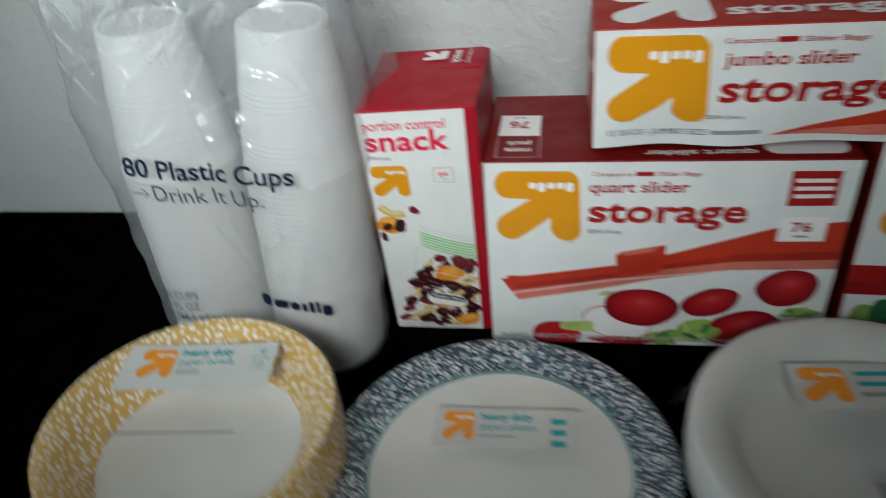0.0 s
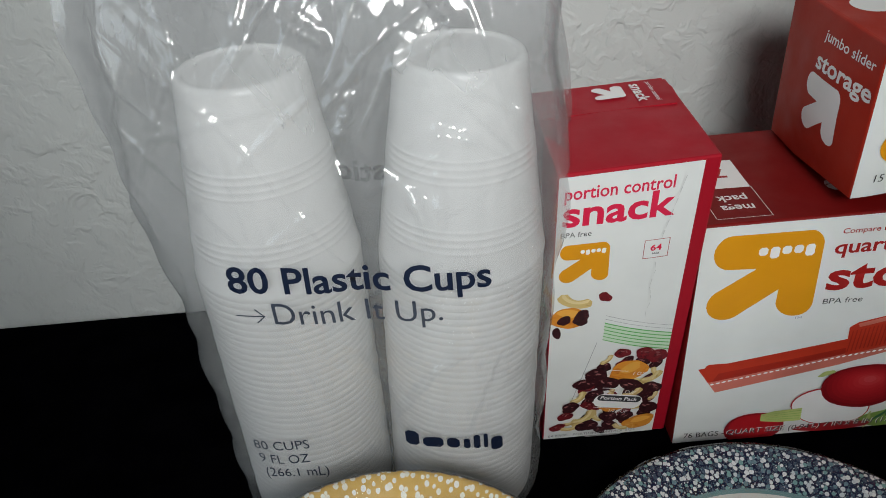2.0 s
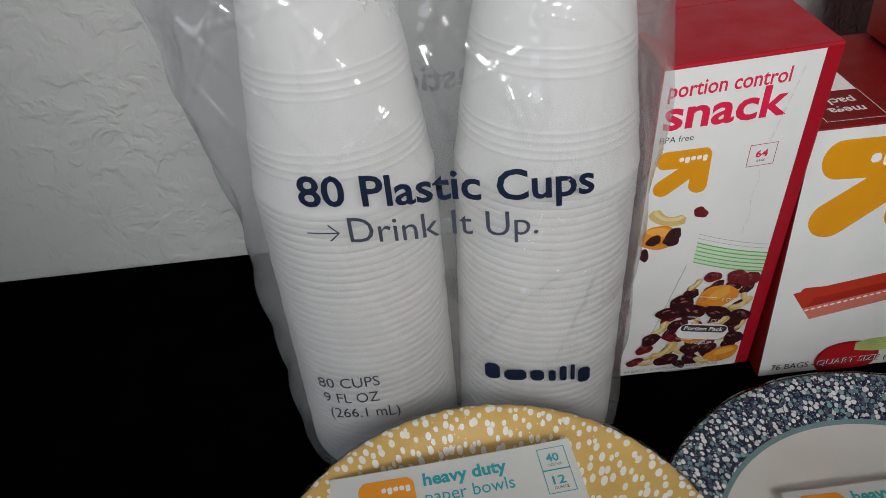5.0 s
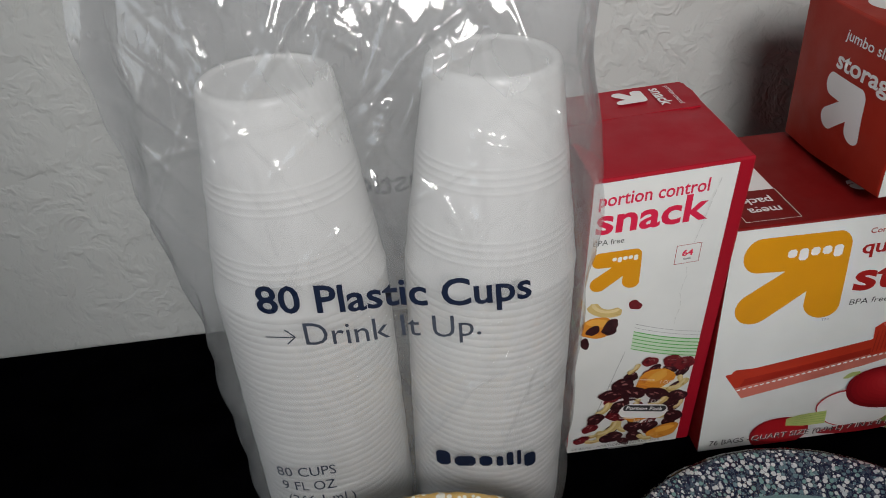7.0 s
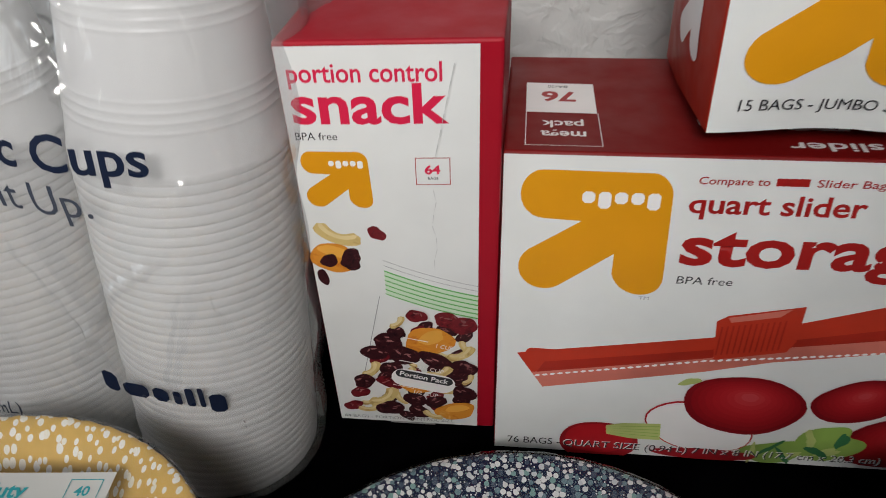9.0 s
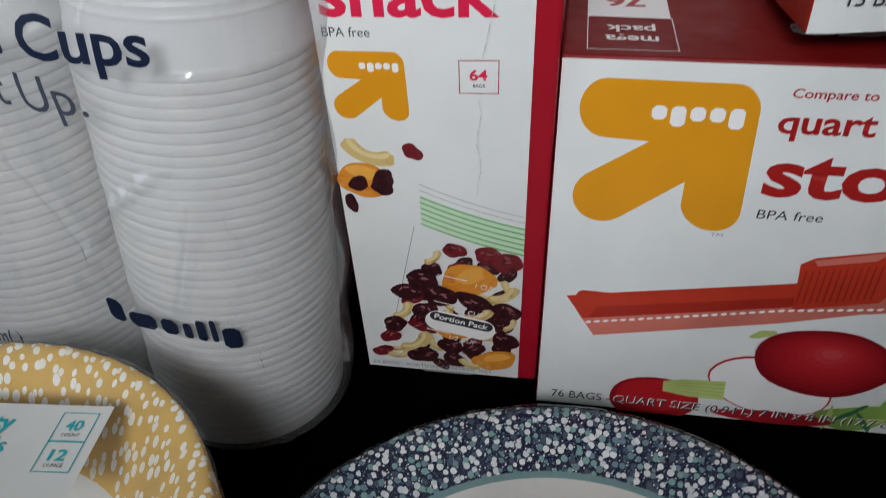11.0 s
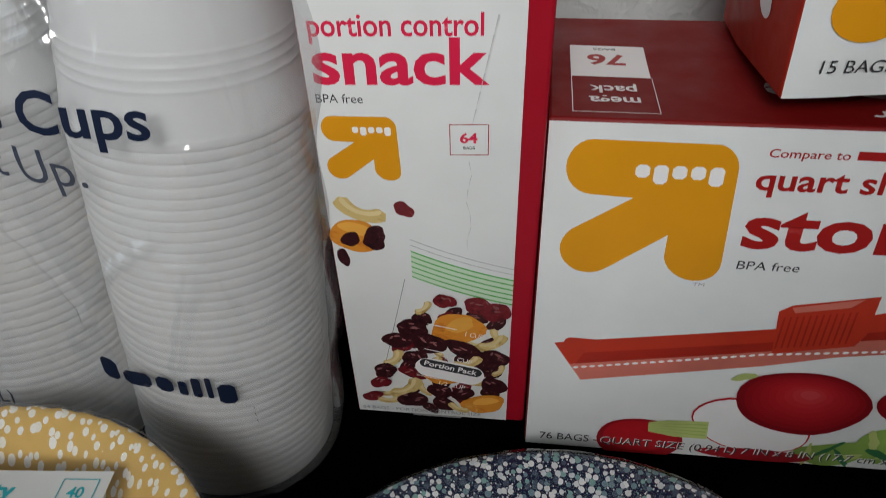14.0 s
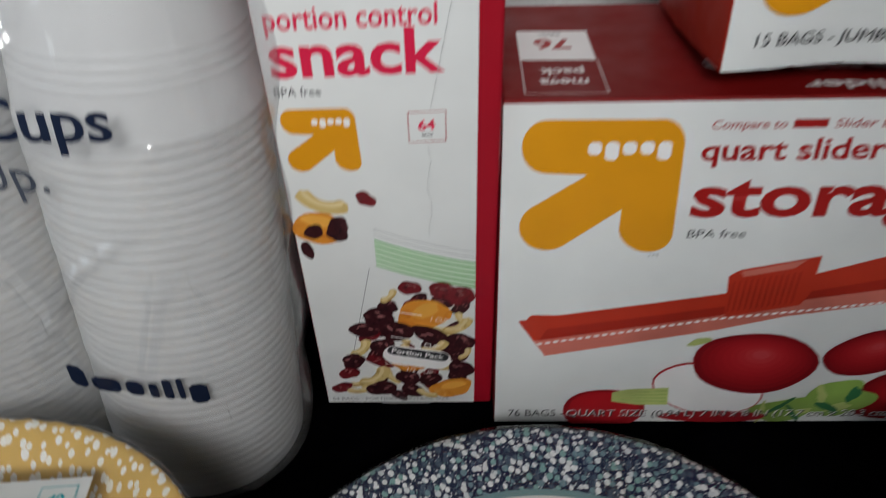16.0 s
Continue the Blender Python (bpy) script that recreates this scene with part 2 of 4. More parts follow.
FOAM_WHITE = printed("white_foam_plate", (0.66, 0.655, 0.62), 0.4, 0.15)
YELLOW_DOTS = dots_material("yellow_dotted_paper", (0.72, 0.46, 0.13), [(0.85, 0.82, 0.72), (0.88, 0.86, 0.80)], 275, 0.295)
NAVY_DOTS = dots_material("navy_speckled_paper", (0.005, 0.012, 0.050), [(0.85, 0.86, 0.86), (0.16, 0.26, 0.30), (0.74, 0.76, 0.76), (0.22, 0.40, 0.38), (0.06, 0.09, 0.14), (0.66, 0.70, 0.72)], 375, 0.38, (600, 0.18))
INK_RING = printed("teal_ring_print", (0.17, 0.29, 0.30))
BAG = film_material("clear_bag_film", 0.22, (0.93, 0.93, 0.94), rough=0.09, wr=0.22, scale=45, sheen=0.08, slack_z=0.195)
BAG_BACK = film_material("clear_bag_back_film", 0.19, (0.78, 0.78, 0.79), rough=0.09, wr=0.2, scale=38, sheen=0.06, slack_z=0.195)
SHRINK = film_material("clear_shrink_film", 0.018, rough=0.07, wr=0.35, scale=30, stretch=(1, 1, 1), dist=0.003, sheen=0.03)
GLASS_WHITE = material("lamp_body_white", (0.8, 0.8, 0.78), 0.3)
BLACK_METAL = material("black_metal", (0.02, 0.02, 0.022), 0.4, metal=0.6)


# ---- helpers of this place ----
def thing(name, place, label, category, group=""):
    ob = new(name)
    ob.location = place
    ob.empty_display_size = 0.02
    return tagged(ob, label, category, group)


def part(name, bm, mat, parent, label="", smooth=False):
    me = bpy.data.meshes.new(name)
    bm.to_mesh(me)
    bm.free()
    me.materials.append(mat)
    if smooth:
        for p in me.polygons:
            p.use_smooth = True
    ob = new(name, me)
    ob.parent = parent
    return tagged(ob, label)


def box_bm(x0, x1, y0, y1, z0, z1, bevel=0.0):
    bm = bmesh.new()
    bmesh.ops.create_cube(bm, size=1, matrix=Matrix.Translation(((x0 + x1) / 2, (y0 + y1) / 2, (z0 + z1) / 2)) @ Matrix.Diagonal((x1 - x0, y1 - y0, z1 - z0, 1)))
    if bevel:
        bmesh.ops.bevel(bm, geom=bm.edges[:], offset=bevel, segments=2, affect="EDGES", profile=0.5)
    return bm


def structure(name, bm, mat, label, category):
    return tagged(part(name, bm, mat, None), label, category, kind="structure")


def lathe(profile, steps=64, centre=(0, 0)):
    """Turns (radius, height) pairs round an upright axis."""
    bm = bmesh.new()
    rings = []
    for r, z in profile:
        if r < 1e-6:
            rings.append([bm.verts.new((centre[0], centre[1], z))])
        else:
            rings.append([bm.verts.new((centre[0] + r * math.cos(2 * math.pi * i / steps), centre[1] + r * math.sin(2 * math.pi * i / steps), z)) for i in range(steps)])
    for a, b in zip(rings, rings[1:]):
        for i in range(steps):
            j = (i + 1) % steps
            if len(a) == 1:
                bm.faces.new((a[0], b[j], b[i]))
            elif len(b) == 1:
                bm.faces.new((a[i], a[j], b[0]))
            else:
                bm.faces.new((a[i], a[j], b[j], b[i]))
    bmesh.ops.recalc_face_normals(bm, faces=bm.faces[:])
    return bm


# Flat prints are drawn in (u, v) metres: u to the right, v up.
def outline(points):
    bm = bmesh.new()
    bm.faces.new([bm.verts.new((u, v, 0)) for u, v in points])
    bm.normal_update()
    bmesh.ops.triangulate(bm, faces=bm.faces[:])
    return bm


def sheet(u0, u1, v0, v1, nu=10, nv=10):
    bm = bmesh.new()
    g = [[bm.verts.new((u0 + (u1 - u0) * i / nu, v0 + (v1 - v0) * j / nv, 0)) for i in range(nu + 1)] for j in range(nv + 1)]
    for j in range(nv):
        for i in range(nu):
            bm.faces.new((g[j][i], g[j][i + 1], g[j + 1][i + 1], g[j + 1][i]))
    return bm


def pill(u0, u1, v0, v1, n=6):
    r = min(u1 - u0, v1 - v0) / 2
    pts = []
    for cu, cv, a in ((u1 - r, v1 - r, 0), (u0 + r, v1 - r, 90), (u0 + r, v0 + r, 180), (u1 - r, v0 + r, 270)):
        pts += [(cu + r * math.cos(radians(a + 90 * i / n)), cv + r * math.sin(radians(a + 90 * i / n))) for i in range(n + 1)]
    clean = [p for k, p in enumerate(pts) if math.dist(p, pts[k - 1]) > 1e-6]
    return outline(clean)


def block(u0, u1, v0, v1):
    """A bar with slightly rounded corners."""
    r = 0.25 * min(u1 - u0, v1 - v0)
    return outline([(u0 + r, v0), (u1 - r, v0), (u1, v0 + r), (u1, v1 - r), (u1 - r, v1), (u0 + r, v1), (u0, v1 - r), (u0, v0 + r)])


def frame_bm(u0, u1, v0, v1, w):
    bm = bmesh.new()
    o = [bm.verts.new((u, v, 0)) for u, v in ((u0, v0), (u1, v0), (u1, v1), (u0, v1))]
    i = [bm.verts.new((u, v, 0)) for u, v in ((u0 + w, v0 + w), (u1 - w, v0 + w), (u1 - w, v1 - w), (u0 + w, v1 - w))]
    for k in range(4):
        bm.faces.new((o[k], o[(k + 1) % 4], i[(k + 1) % 4], i[k]))
    return bm


def blob(cu, cv, ru, rv, turn=0.0, rough=0.06, n=28, seed=0, bend=0.0):
    rnd = random.Random(seed)
    ph = [rnd.uniform(0, 6.28) for _ in range(3)]
    pts = []
    for i in range(n):
        a = 2 * math.pi * i / n
        k = 1 + rough * (math.sin(2 * a + ph[0]) + 0.7 * math.sin(3 * a + ph[1]) + 0.5 * math.sin(5 * a + ph[2]))
        u, v = ru * k * math.cos(a), rv * k * math.sin(a)
        v += bend * (u / ru) ** 2 * rv
        c, s = math.cos(radians(turn)), math.sin(radians(turn))
        pts.append((cu + u * c - v * s, cv + u * s + v * c))
    return outline(pts)


def cashew(cu, cv, half, thick, turn):
    """A curved nut: a band bent into an arc, plump at both ends."""
    pts = []
    for side in (1, -1):
        for i in range(15):
            t = (i / 14 * 2 - 1) * side
            a = radians(50) * t
            r = half / math.sin(radians(50))
            k = min(thick, 0.40 * half) * (0.80 + 0.35 * t * t) * math.sqrt(max(0.0, 1 - abs(t) ** 7))
            pts.append(((r + side * k) * math.sin(a), half * 0.75 - (r + side * k) * math.cos(a) + r * 0.25))
    c, s = math.cos(radians(turn)), math.sin(radians(turn))
    clean = [p for k, p in enumerate(pts) if math.dist(p, pts[k - 1]) > 1e-6]
    return outline([(cu + x * c - y * s, cv + x * s + y * c) for x, y in clean])


def lettering(text, u0, v0, width, height=0.0, bold=0.0, slant=0.0, track=1.0):
    """Letters from the left end of their base line, fitted to a width and, if given, to a capital's height."""
    cu = bpy.data.curves.new("letters", "FONT")
    cu.body, cu.size, cu.offset, cu.shear, cu.space_character, cu.resolution_u = text, 1.0, bold, slant, track, 3
    ob = new("letters", cu)
    deps = bpy.context.evaluated_depsgraph_get()
    deps.update()
    me = bpy.data.meshes.new_from_object(ob.evaluated_get(deps))
    bm = bmesh.new()
    bm.from_mesh(me)
    bpy.data.objects.remove(ob)
    bpy.data.curves.remove(cu)
    bpy.data.meshes.remove(me)
    stray = [v for v in bm.verts if not -0.32 < v.co.y < 0.95]
    bmesh.ops.delete(bm, geom=stray, context="VERTS")
    left, right = min(v.co.x for v in bm.verts), max(v.co.x for v in bm.verts)
    k = width / (right - left)
    kv = height / 0.72 if height else k
    for v in bm.verts:
        v.co = (u0 + (v.co.x - left) * k, v0 + v.co.y * kv, 0)
    return bm


def mark_outline(u0, v0, w, h):
    """The plain arrow mark: a bar with round ends, a slanting limb and an upright limb."""
    def arc(cx, cy, r, a0, a1, n=12):
        return [(cx + r * math.cos(radians(a0 + (a1 - a0) * i / n)), cy + r * math.sin(radians(a0 + (a1 - a0) * i / n))) for i in range(n + 1)]
    pts = arc(68, 280, 66, 90, 270) + [(170, 210)] + arc(66, 70, 66, 128, 305) + [(252, 120)]
    pts += arc(308, 66, 66, 186, 352) + arc(380, 298, 46, -8, 90)
    pts = [(x + (345 - y) / 345 * (8 + 100 * x / 427), y) for x, y in pts]
    return outline([(u0 + w * x / 454, v0 + h * y / 345) for x, y in pts])


def bend_to(bm, where):
    for v in bm.verts:
        v.co = where(v.co.x, v.co.y)
    bmesh.ops.recalc_face_normals(bm, faces=bm.faces[:])
    return bm


class Face:
    """A side of a thing on which prints lie, each a hair above the last."""

    def __init__(self, parent, place, out):
        self.parent, self.place, self.out, self.lift = parent, place, Vector(out), 0.00025

    def put(self, name, bm, mat, label="", own=0.0):
        self.lift += 0.000006
        for _ in range(5):
            long = [e for e in bm.edges if e.calc_length() > 0.005]
            if not long:
                break
            bmesh.ops.subdivide_edges(bm, edges=long, cuts=1)
            bmesh.ops.triangulate(bm, faces=[f for f in bm.faces if len(f.verts) > 3])
        h = self.lift + own
        for v in bm.verts:
            v.co = self.place(v.co.x, v.co.y) + self.out * h
        bm.normal_update()
        if sum((f.normal * f.calc_area() for f in bm.faces), Vector()).dot(self.out) < 0:
            bmesh.ops.reverse_faces(bm, faces=bm.faces[:])
        return part(name, bm, mat, self.parent, label)

    def mark(self, u0, v0, w, h, ink, letters):
        self.put("arrow_mark", mark_outline(u0, v0, w, h), ink)
        for k in range(5):
            a = u0 + w * (0.405 + 0.104 * k)
            low = 0.715 if k in (1, 4) else 0.755
            self.put("mark_bar", block(a, a + w * 0.082, v0 + h * low, v0 + h * 0.845), letters)


# ---- the room ----
WALL_Y = 0.560
structure("wall_north", box_bm(-1.95, 2.15, WALL_Y, WALL_Y + 0.12, -0.80, 1.75), WALL, "off-white wall with a rough knockdown plaster texture", "wall")
structure("wall_east", box_bm(2.1, 2.22, -2.95, WALL_Y + 0.10, -0.80, 1.75), ROOM, "plain off-white painted room wall", "wall")
structure("wall_south", box_bm(-1.99, 2.19, -3.02, -2.9, -0.80, 1.75), ROOM, "plain off-white painted room wall", "wall")
structure("floor", box_bm(-2.02, 2.22, -3.02, WALL_Y + 0.12, -0.85, -0.75), CARPET, "brown carpeted floor under the table", "floor")
structure("ceiling", box_bm(-2.02, 2.22, -3.02, WALL_Y + 0.12, 1.70, 1.80), ROOM, "plain off-white ceiling", "ceiling")


def west_wall():
    """The side wall with its window opening."""
    bm = bmesh.new()
    for y0, y1, z0, z1 in ((-3.02, -1.4, -0.75, 1.70), (-0.1, WALL_Y + 0.12, -0.75, 1.70), (-1.4, -0.1, -0.75, 0.15), (-1.4, -0.1, 1.35, 1.70)):
        bmesh.ops.create_cube(bm, size=1, matrix=Matrix.Translation((-1.96, (y0 + y1) / 2, (z0 + z1) / 2)) @ Matrix.Diagonal((0.12, y1 - y0, z1 - z0, 1)))
    return bm


structure("wall_west", west_wall(), ROOM, "plain off-white wall with a window opening", "wall")


def added_lamp_body():
    # made-up body for the added key light, always out of view
    lamp = thing("added_lamp_body", (-0.03, -0.66, 1.72), "added white box on a cord, unseen body behind the key light", "pendant lamp")
    part("cord", lathe([(0.003, -1.00), (0.003, 0.0)], 10), BLACK_METAL, lamp)
    part("shade", box_bm(-0.14, 0.14, -0.07, 0.07, -1.22, -1.00, 0.006), GLASS_WHITE, lamp)


added_lamp_body()


def table():
    t = thing("table", (0, 0, 0), "matt black table pushed against the wall", "table")
    part("tabletop", box_bm(-0.80, 1.00, -0.22, WALL_Y - 0.004, -0.03, 0.0, 0.003), TABLE, t)
    for x in (-0.75, 0.95):
        for y in (-0.17, 0.50):
            part("leg", box_bm(x - 0.025, x + 0.025, y - 0.025, y + 0.025, -0.75, -0.03, 0.003), TABLE, t)


table()


# ---- cartons ----
def carton_bm(w, d, h, warp, edge=0.0011, cuts=11):
    """A card box with soft edges, bowed and pushed out of true by warp(x, y, z)."""
    bm = box_bm(0, w, 0, d, 0, h)
    bmesh.ops.subdivide_edges(bm, edges=bm.edges[:], cuts=cuts, use_grid_fill=True)
    bm.normal_update()
    sharp = [e for e in bm.edges if len(e.link_faces) == 2 and e.calc_face_angle() > 1.0]
    bmesh.ops.bevel(bm, geom=sharp, offset=edge, segments=2, affect="EDGES", profile=0.5)
    for v in bm.verts:
        v.co = warp(*v.co)
    return bm


def bow(x, y, z, w, d, h, by, bz, bx=0.0):
    """Card faces swell a little in their middle."""
    fx, fy, fz = math.sin(math.pi * min(1, max(0, x / w))), math.sin(math.pi * min(1, max(0, y / d))), math.sin(math.pi * min(1, max(0, z / h)))
    return (Vector((bx * fy * fz * (2 * x / w - 1), by * fx * fz * (2 * y / d - 1), bz * fx * fy * (2 * z / h - 1))))


def snack_carton():
    w, d, h = 0.0733, 0.088, 0.1955
    c = thing("snack_bag_carton", (-0.0741, 0.3965, 0.0), "tall white and crimson carton of small snack bags, leaning forward", "carton")

    def warp(x, y, z):
        k = z / h
        return Vector((x + 0.0025 * k, y - k * (0.0285 - 0.006 * x / w), z)) + bow(x, y, z, w, d, h, 0.0009, 0.0012, 0.0008)

    part("carton_body", carton_bm(w, d, h, warp), CARD_CRIMSON, c, "crimson coated card")
    f = Face(c, lambda u, v: warp(u * 0.9595, 0, v), (0, -1, 0))
    fw = 0.0685
    f.put("front_panel", sheet(0.0006, fw, 0.0006, h - 0.0016, 12, 24), CARD_WHITE, "white printed front panel")
    f.put("lettering", lettering("portion control", 0.0037, 0.1812, 0.0522, 0.0072, 0.014), INK_CRIMSON)
    f.put("lettering", lettering("snack", 0.0034, 0.1660, 0.0545, 0.0150, 0.024, track=1.0), INK_CRIMSON)
    f.put("lettering", lettering("BPA free", 0.0030, 0.1592, 0.0150, 0.0032), INK_BLACK)
    f.mark(0.0030, 0.1300, 0.0256, 0.0245, INK_GOLD, INK_WHITE)
    f.put("count_frame", frame_bm(0.0452, 0.0580, 0.1405, 0.1520, 0.0003), INK_RED)
    f.put("lettering", lettering("64", 0.0486, 0.1452, 0.0057, 0.0036, 0.03), INK_CRIMSON)
    f.put("lettering", lettering("BAGS", 0.0497, 0.1428, 0.0038, 0.0011, 0.02), INK_BLACK)
    # loose fruit and nuts
    f.put("apricot_picture", blob(0.0098, 0.1050, 0.0090, 0.0080, -12, 0.06, seed=3), INK_APRICOT)
    f.put("apricot_picture", blob(0.0100, 0.1085, 0.0058, 0.0030, -14, 0.08, seed=13), INK_APRICOT_LIGHT)
    f.put("cashew_picture", cashew(0.0128, 0.1172, 0.0090, 0.0034, -22), INK_CASHEW)
    f.put("cashew_picture", cashew(0.0126, 0.1180, 0.0080, 0.0011, -22), INK_CASHEW_LIGHT)
    for u, v, a, b, s in ((0.0078, 0.1035, 0.0036, 0.0034, 1), (0.0172, 0.1060, 0.0044, 0.0038, 2), (0.0166, 0.1022, 0.0040, 0.0034, 9)):
        f.put("raisin_picture", blob(u, v, a, b, 20 * s, 0.08, seed=s), INK_RAISIN)
    f.put("raisin_picture", blob(0.0042, 0.0945, 0.0024, 0.0042, 12, 0.06, seed=6), INK_RAISIN)
    f.put("raisin_picture", blob(0.0285, 0.1180, 0.0038, 0.0030, -35, 0.10, seed=7), INK_BERRY)
    # the small bag's coloured closure

    def arc_band(v0, thick, n=14):
        bm = bmesh.new()
        rows = []
        for i in range(n + 1):
            t = i / n
            u = 0.0300 + (fw - 0.0300) * t
            v = v0 + 0.0018 - 0.0135 * t + 0.0042 * (t * t - t) - 0.001
            rows.append([bm.verts.new((u - 0.0010 * (0.099 - v0) * 100 * (1 - t) * 0.3, v, 0)), bm.verts.new((u, v - thick, 0))])
        for p, q in zip(rows, rows[1:]):
            bm.faces.new((p[0], q[0], q[1], p[1]))
        return bm
    f.put("bag_picture", arc_band(0.0985, 0.0135), INK_PALE_GREEN)
    for k in range(6):
        f.put("green_stripe", arc_band(0.0985 - 0.0025 * k, 0.0007), INK_GREEN)
    for k in range(2):
        f.put("grey_stripe", arc_band(0.1038 - 0.0026 * k, 0.00022), INK_GREY)
    f.put("grey_stripe", outline([(0.0268, 0.0848), (0.0271, 0.0848), (0.0123, 0.020), (0.0120, 0.020)]), INK_GREY)
    # the heap of fruit and nuts in the pictured bag
    rnd = random.Random(11)
    heap = [(0.0545, 0.0720, 0.0058, 0.0040, "b"), (0.0430, 0.0745, 0.0040, 0.0033, "b"), (0.0600, 0.0690, 0.0045, 0.0050, "b"), (0.0360, 0.0705, 0.0038, 0.0062, "c"),
            (0.0475, 0.0590, 0.0095, 0.0080, "a"), (0.0330, 0.0590, 0.0055, 0.0044, "r"), (0.0280, 0.0510, 0.0052, 0.0046, "r"), (0.0385, 0.0500, 0.0070, 0.0050, "r"),
            (0.0620, 0.0560, 0.0040, 0.0040, "c"), (0.0590, 0.0520, 0.0060, 0.0026, "c"), (0.0500, 0.0470, 0.0072, 0.0044, "r"), (0.0605, 0.0420, 0.0050, 0.0055, "r"),
            (0.0265, 0.0395, 0.0055, 0.0034, "c"), (0.0340, 0.0405, 0.0044, 0.0050, "r"), (0.0510, 0.0395, 0.0058, 0.0036, "c"), (0.0620, 0.0350, 0.0035, 0.0050, "c"),
            (0.0240, 0.0310, 0.0050, 0.0040, "r"), (0.0330, 0.0310, 0.0052, 0.0032, "b"), (0.0430, 0.0290, 0.0070, 0.0040, "a"), (0.0535, 0.0280, 0.0055, 0.0040, "c"),
            (0.0610, 0.0250, 0.0048, 0.0050, "r"), (0.0225, 0.0230, 0.0040, 0.0034, "b"), (0.0310, 0.0205, 0.0078, 0.0036, "c"), (0.0425, 0.0195, 0.0052, 0.0040, "r"),
            (0.0500, 0.0185, 0.0048, 0.0036, "r"), (0.0200, 0.0130, 0.0042, 0.0030, "b"), (0.0255, 0.0115, 0.0044, 0.0030, "c"), (0.0335, 0.0125, 0.0060, 0.0046, "r"),
            (0.0440, 0.0110, 0.0050, 0.0040, "r"), (0.0570, 0.0125, 0.0078, 0.0060, "a"), (0.0490, 0.0090, 0.0044, 0.0032, "c"), (0.0395, 0.0075, 0.0040, 0.0025, "r")]
    back = random.Random(29)
    for k in range(30):
        v = 0.009 + 0.062 * back.random() ** 1.25
        left = 0.0105 + 0.27 * v
        heap.insert(0, (0.0648 - (fw - (left + (fw - 0.004 - left) * back.random())) / (1.22 + 0.15 * (0.07 - v) / 0.07), v, back.uniform(0.0032, 0.0046), back.uniform(0.0026, 0.0036), back.choice("rrrbc")))
    inks = {"a": ("apricot_picture", INK_APRICOT), "b": ("berry_picture", INK_BERRY), "c": ("cashew_picture", INK_CASHEW), "r": ("raisin_picture", INK_RAISIN)}
    for k, (u, v, a, b, kind) in enumerate(heap):
        name, ink = inks[kind]
        u = fw - (0.0648 - u) * (1.22 + 0.15 * (0.07 - v) / 0.07)
        a, b = a * 1.16, b * 1.10
        u, turn = min(u, fw - a * 1.08), rnd.uniform(-35, 35)
        if kind == "c":
            f.put(name, cashew(u, v, a * 0.95, min(b, 0.0034), turn * 2), ink)
            f.put(name, cashew(u, v + 0.0005, a * 0.8, min(b, 0.0030) * 0.3, turn * 2), INK_CASHEW_LIGHT)
        else:
            f.put(name, blob(u, v, a, b, turn, 0.09, 22, k), ink)
            if kind == "a":
                f.put(name, blob(u + 0.1 * a, v + 0.3 * b, a * 0.6, b * 0.4, turn, 0.09, 18, k + 50), INK_APRICOT_LIGHT)
            else:
                # skin folds catching the light
                for q in range(3):
                    f.put("raisin_fold", blob(u + a * rnd.uniform(-0.5, 0.5), v + b * rnd.uniform(-0.1, 0.6), a * rnd.uniform(0.12, 0.28), b * 0.09, turn + rnd.uniform(-50, 50), 0.15, 9, k + q), INK_FOLD)
    tilt = -13

    def slanted(bm, u0, v0):
        c1, s1 = math.cos(radians(tilt)), math.sin(radians(tilt))
        for v in bm.verts:
            x, y = v.co.x, v.co.y
            v.co = (u0 + x * c1 - y * s1, v0 + x * s1 + y * c1, 0)
        return bm
    f.put("pack_panel", slanted(pill(0, 0.0300, 0, 0.0120), 0.0275, 0.0310), INK_WHITE)
    f.put("pack_panel_inner", slanted(pill(0.0015, 0.0285, 0.0058, 0.0110), 0.0275, 0.0310), INK_BLACK)
    f.put("lettering", slanted(lettering("Portion Pack", 0.0035, 0.0070, 0.0230, 0.0030, 0.02), 0.0275, 0.0310), INK_WHITE)
    for txt, u, v, wd in (("1 CUP", 0.0500, 0.0560, 0.0075), ("3/4 CUP", 0.0415, 0.0415, 0.0115), ("1/2 CUP", 0.0385, 0.0245, 0.0115)):
        f.put("lettering", slanted(lettering(txt, 0, 0, wd, 0.0026), u, v), INK_WHITE)
    for u, v, wd in ((0.0350, 0.0620, 0.012), (0.0330, 0.0470, 0.010), (0.0290, 0.0300, 0.010)):
        f.put("white_rule", slanted(sheet(0, wd, 0, 0.0004, 1, 1), u, v), INK_WHITE)
    f.put("lettering", lettering("64 BAGS - PORTION CONTROL SIZE", 0.0030, 0.0040, 0.0540, 0.0022), INK_GREY)
    f.put("small_print", sheet(0.0260, 0.0480, 0.0014, 0.0026, 4, 1), INK_GREY)
    # crease of worn card running down the panel
    for k in range(7):
        f.put("crease", outline([(0.0515 + 0.0009 * math.sin(k * 1.7), 0.139 - 0.0055 * k), (0.0518 + 0.0009 * math.sin(k * 1.7), 0.139 - 0.0055 * k), (0.0517 + 0.0009 * math.sin(k * 1.7 + 1.7), 0.1338 - 0.0055 * k)]), INK_CREASE)
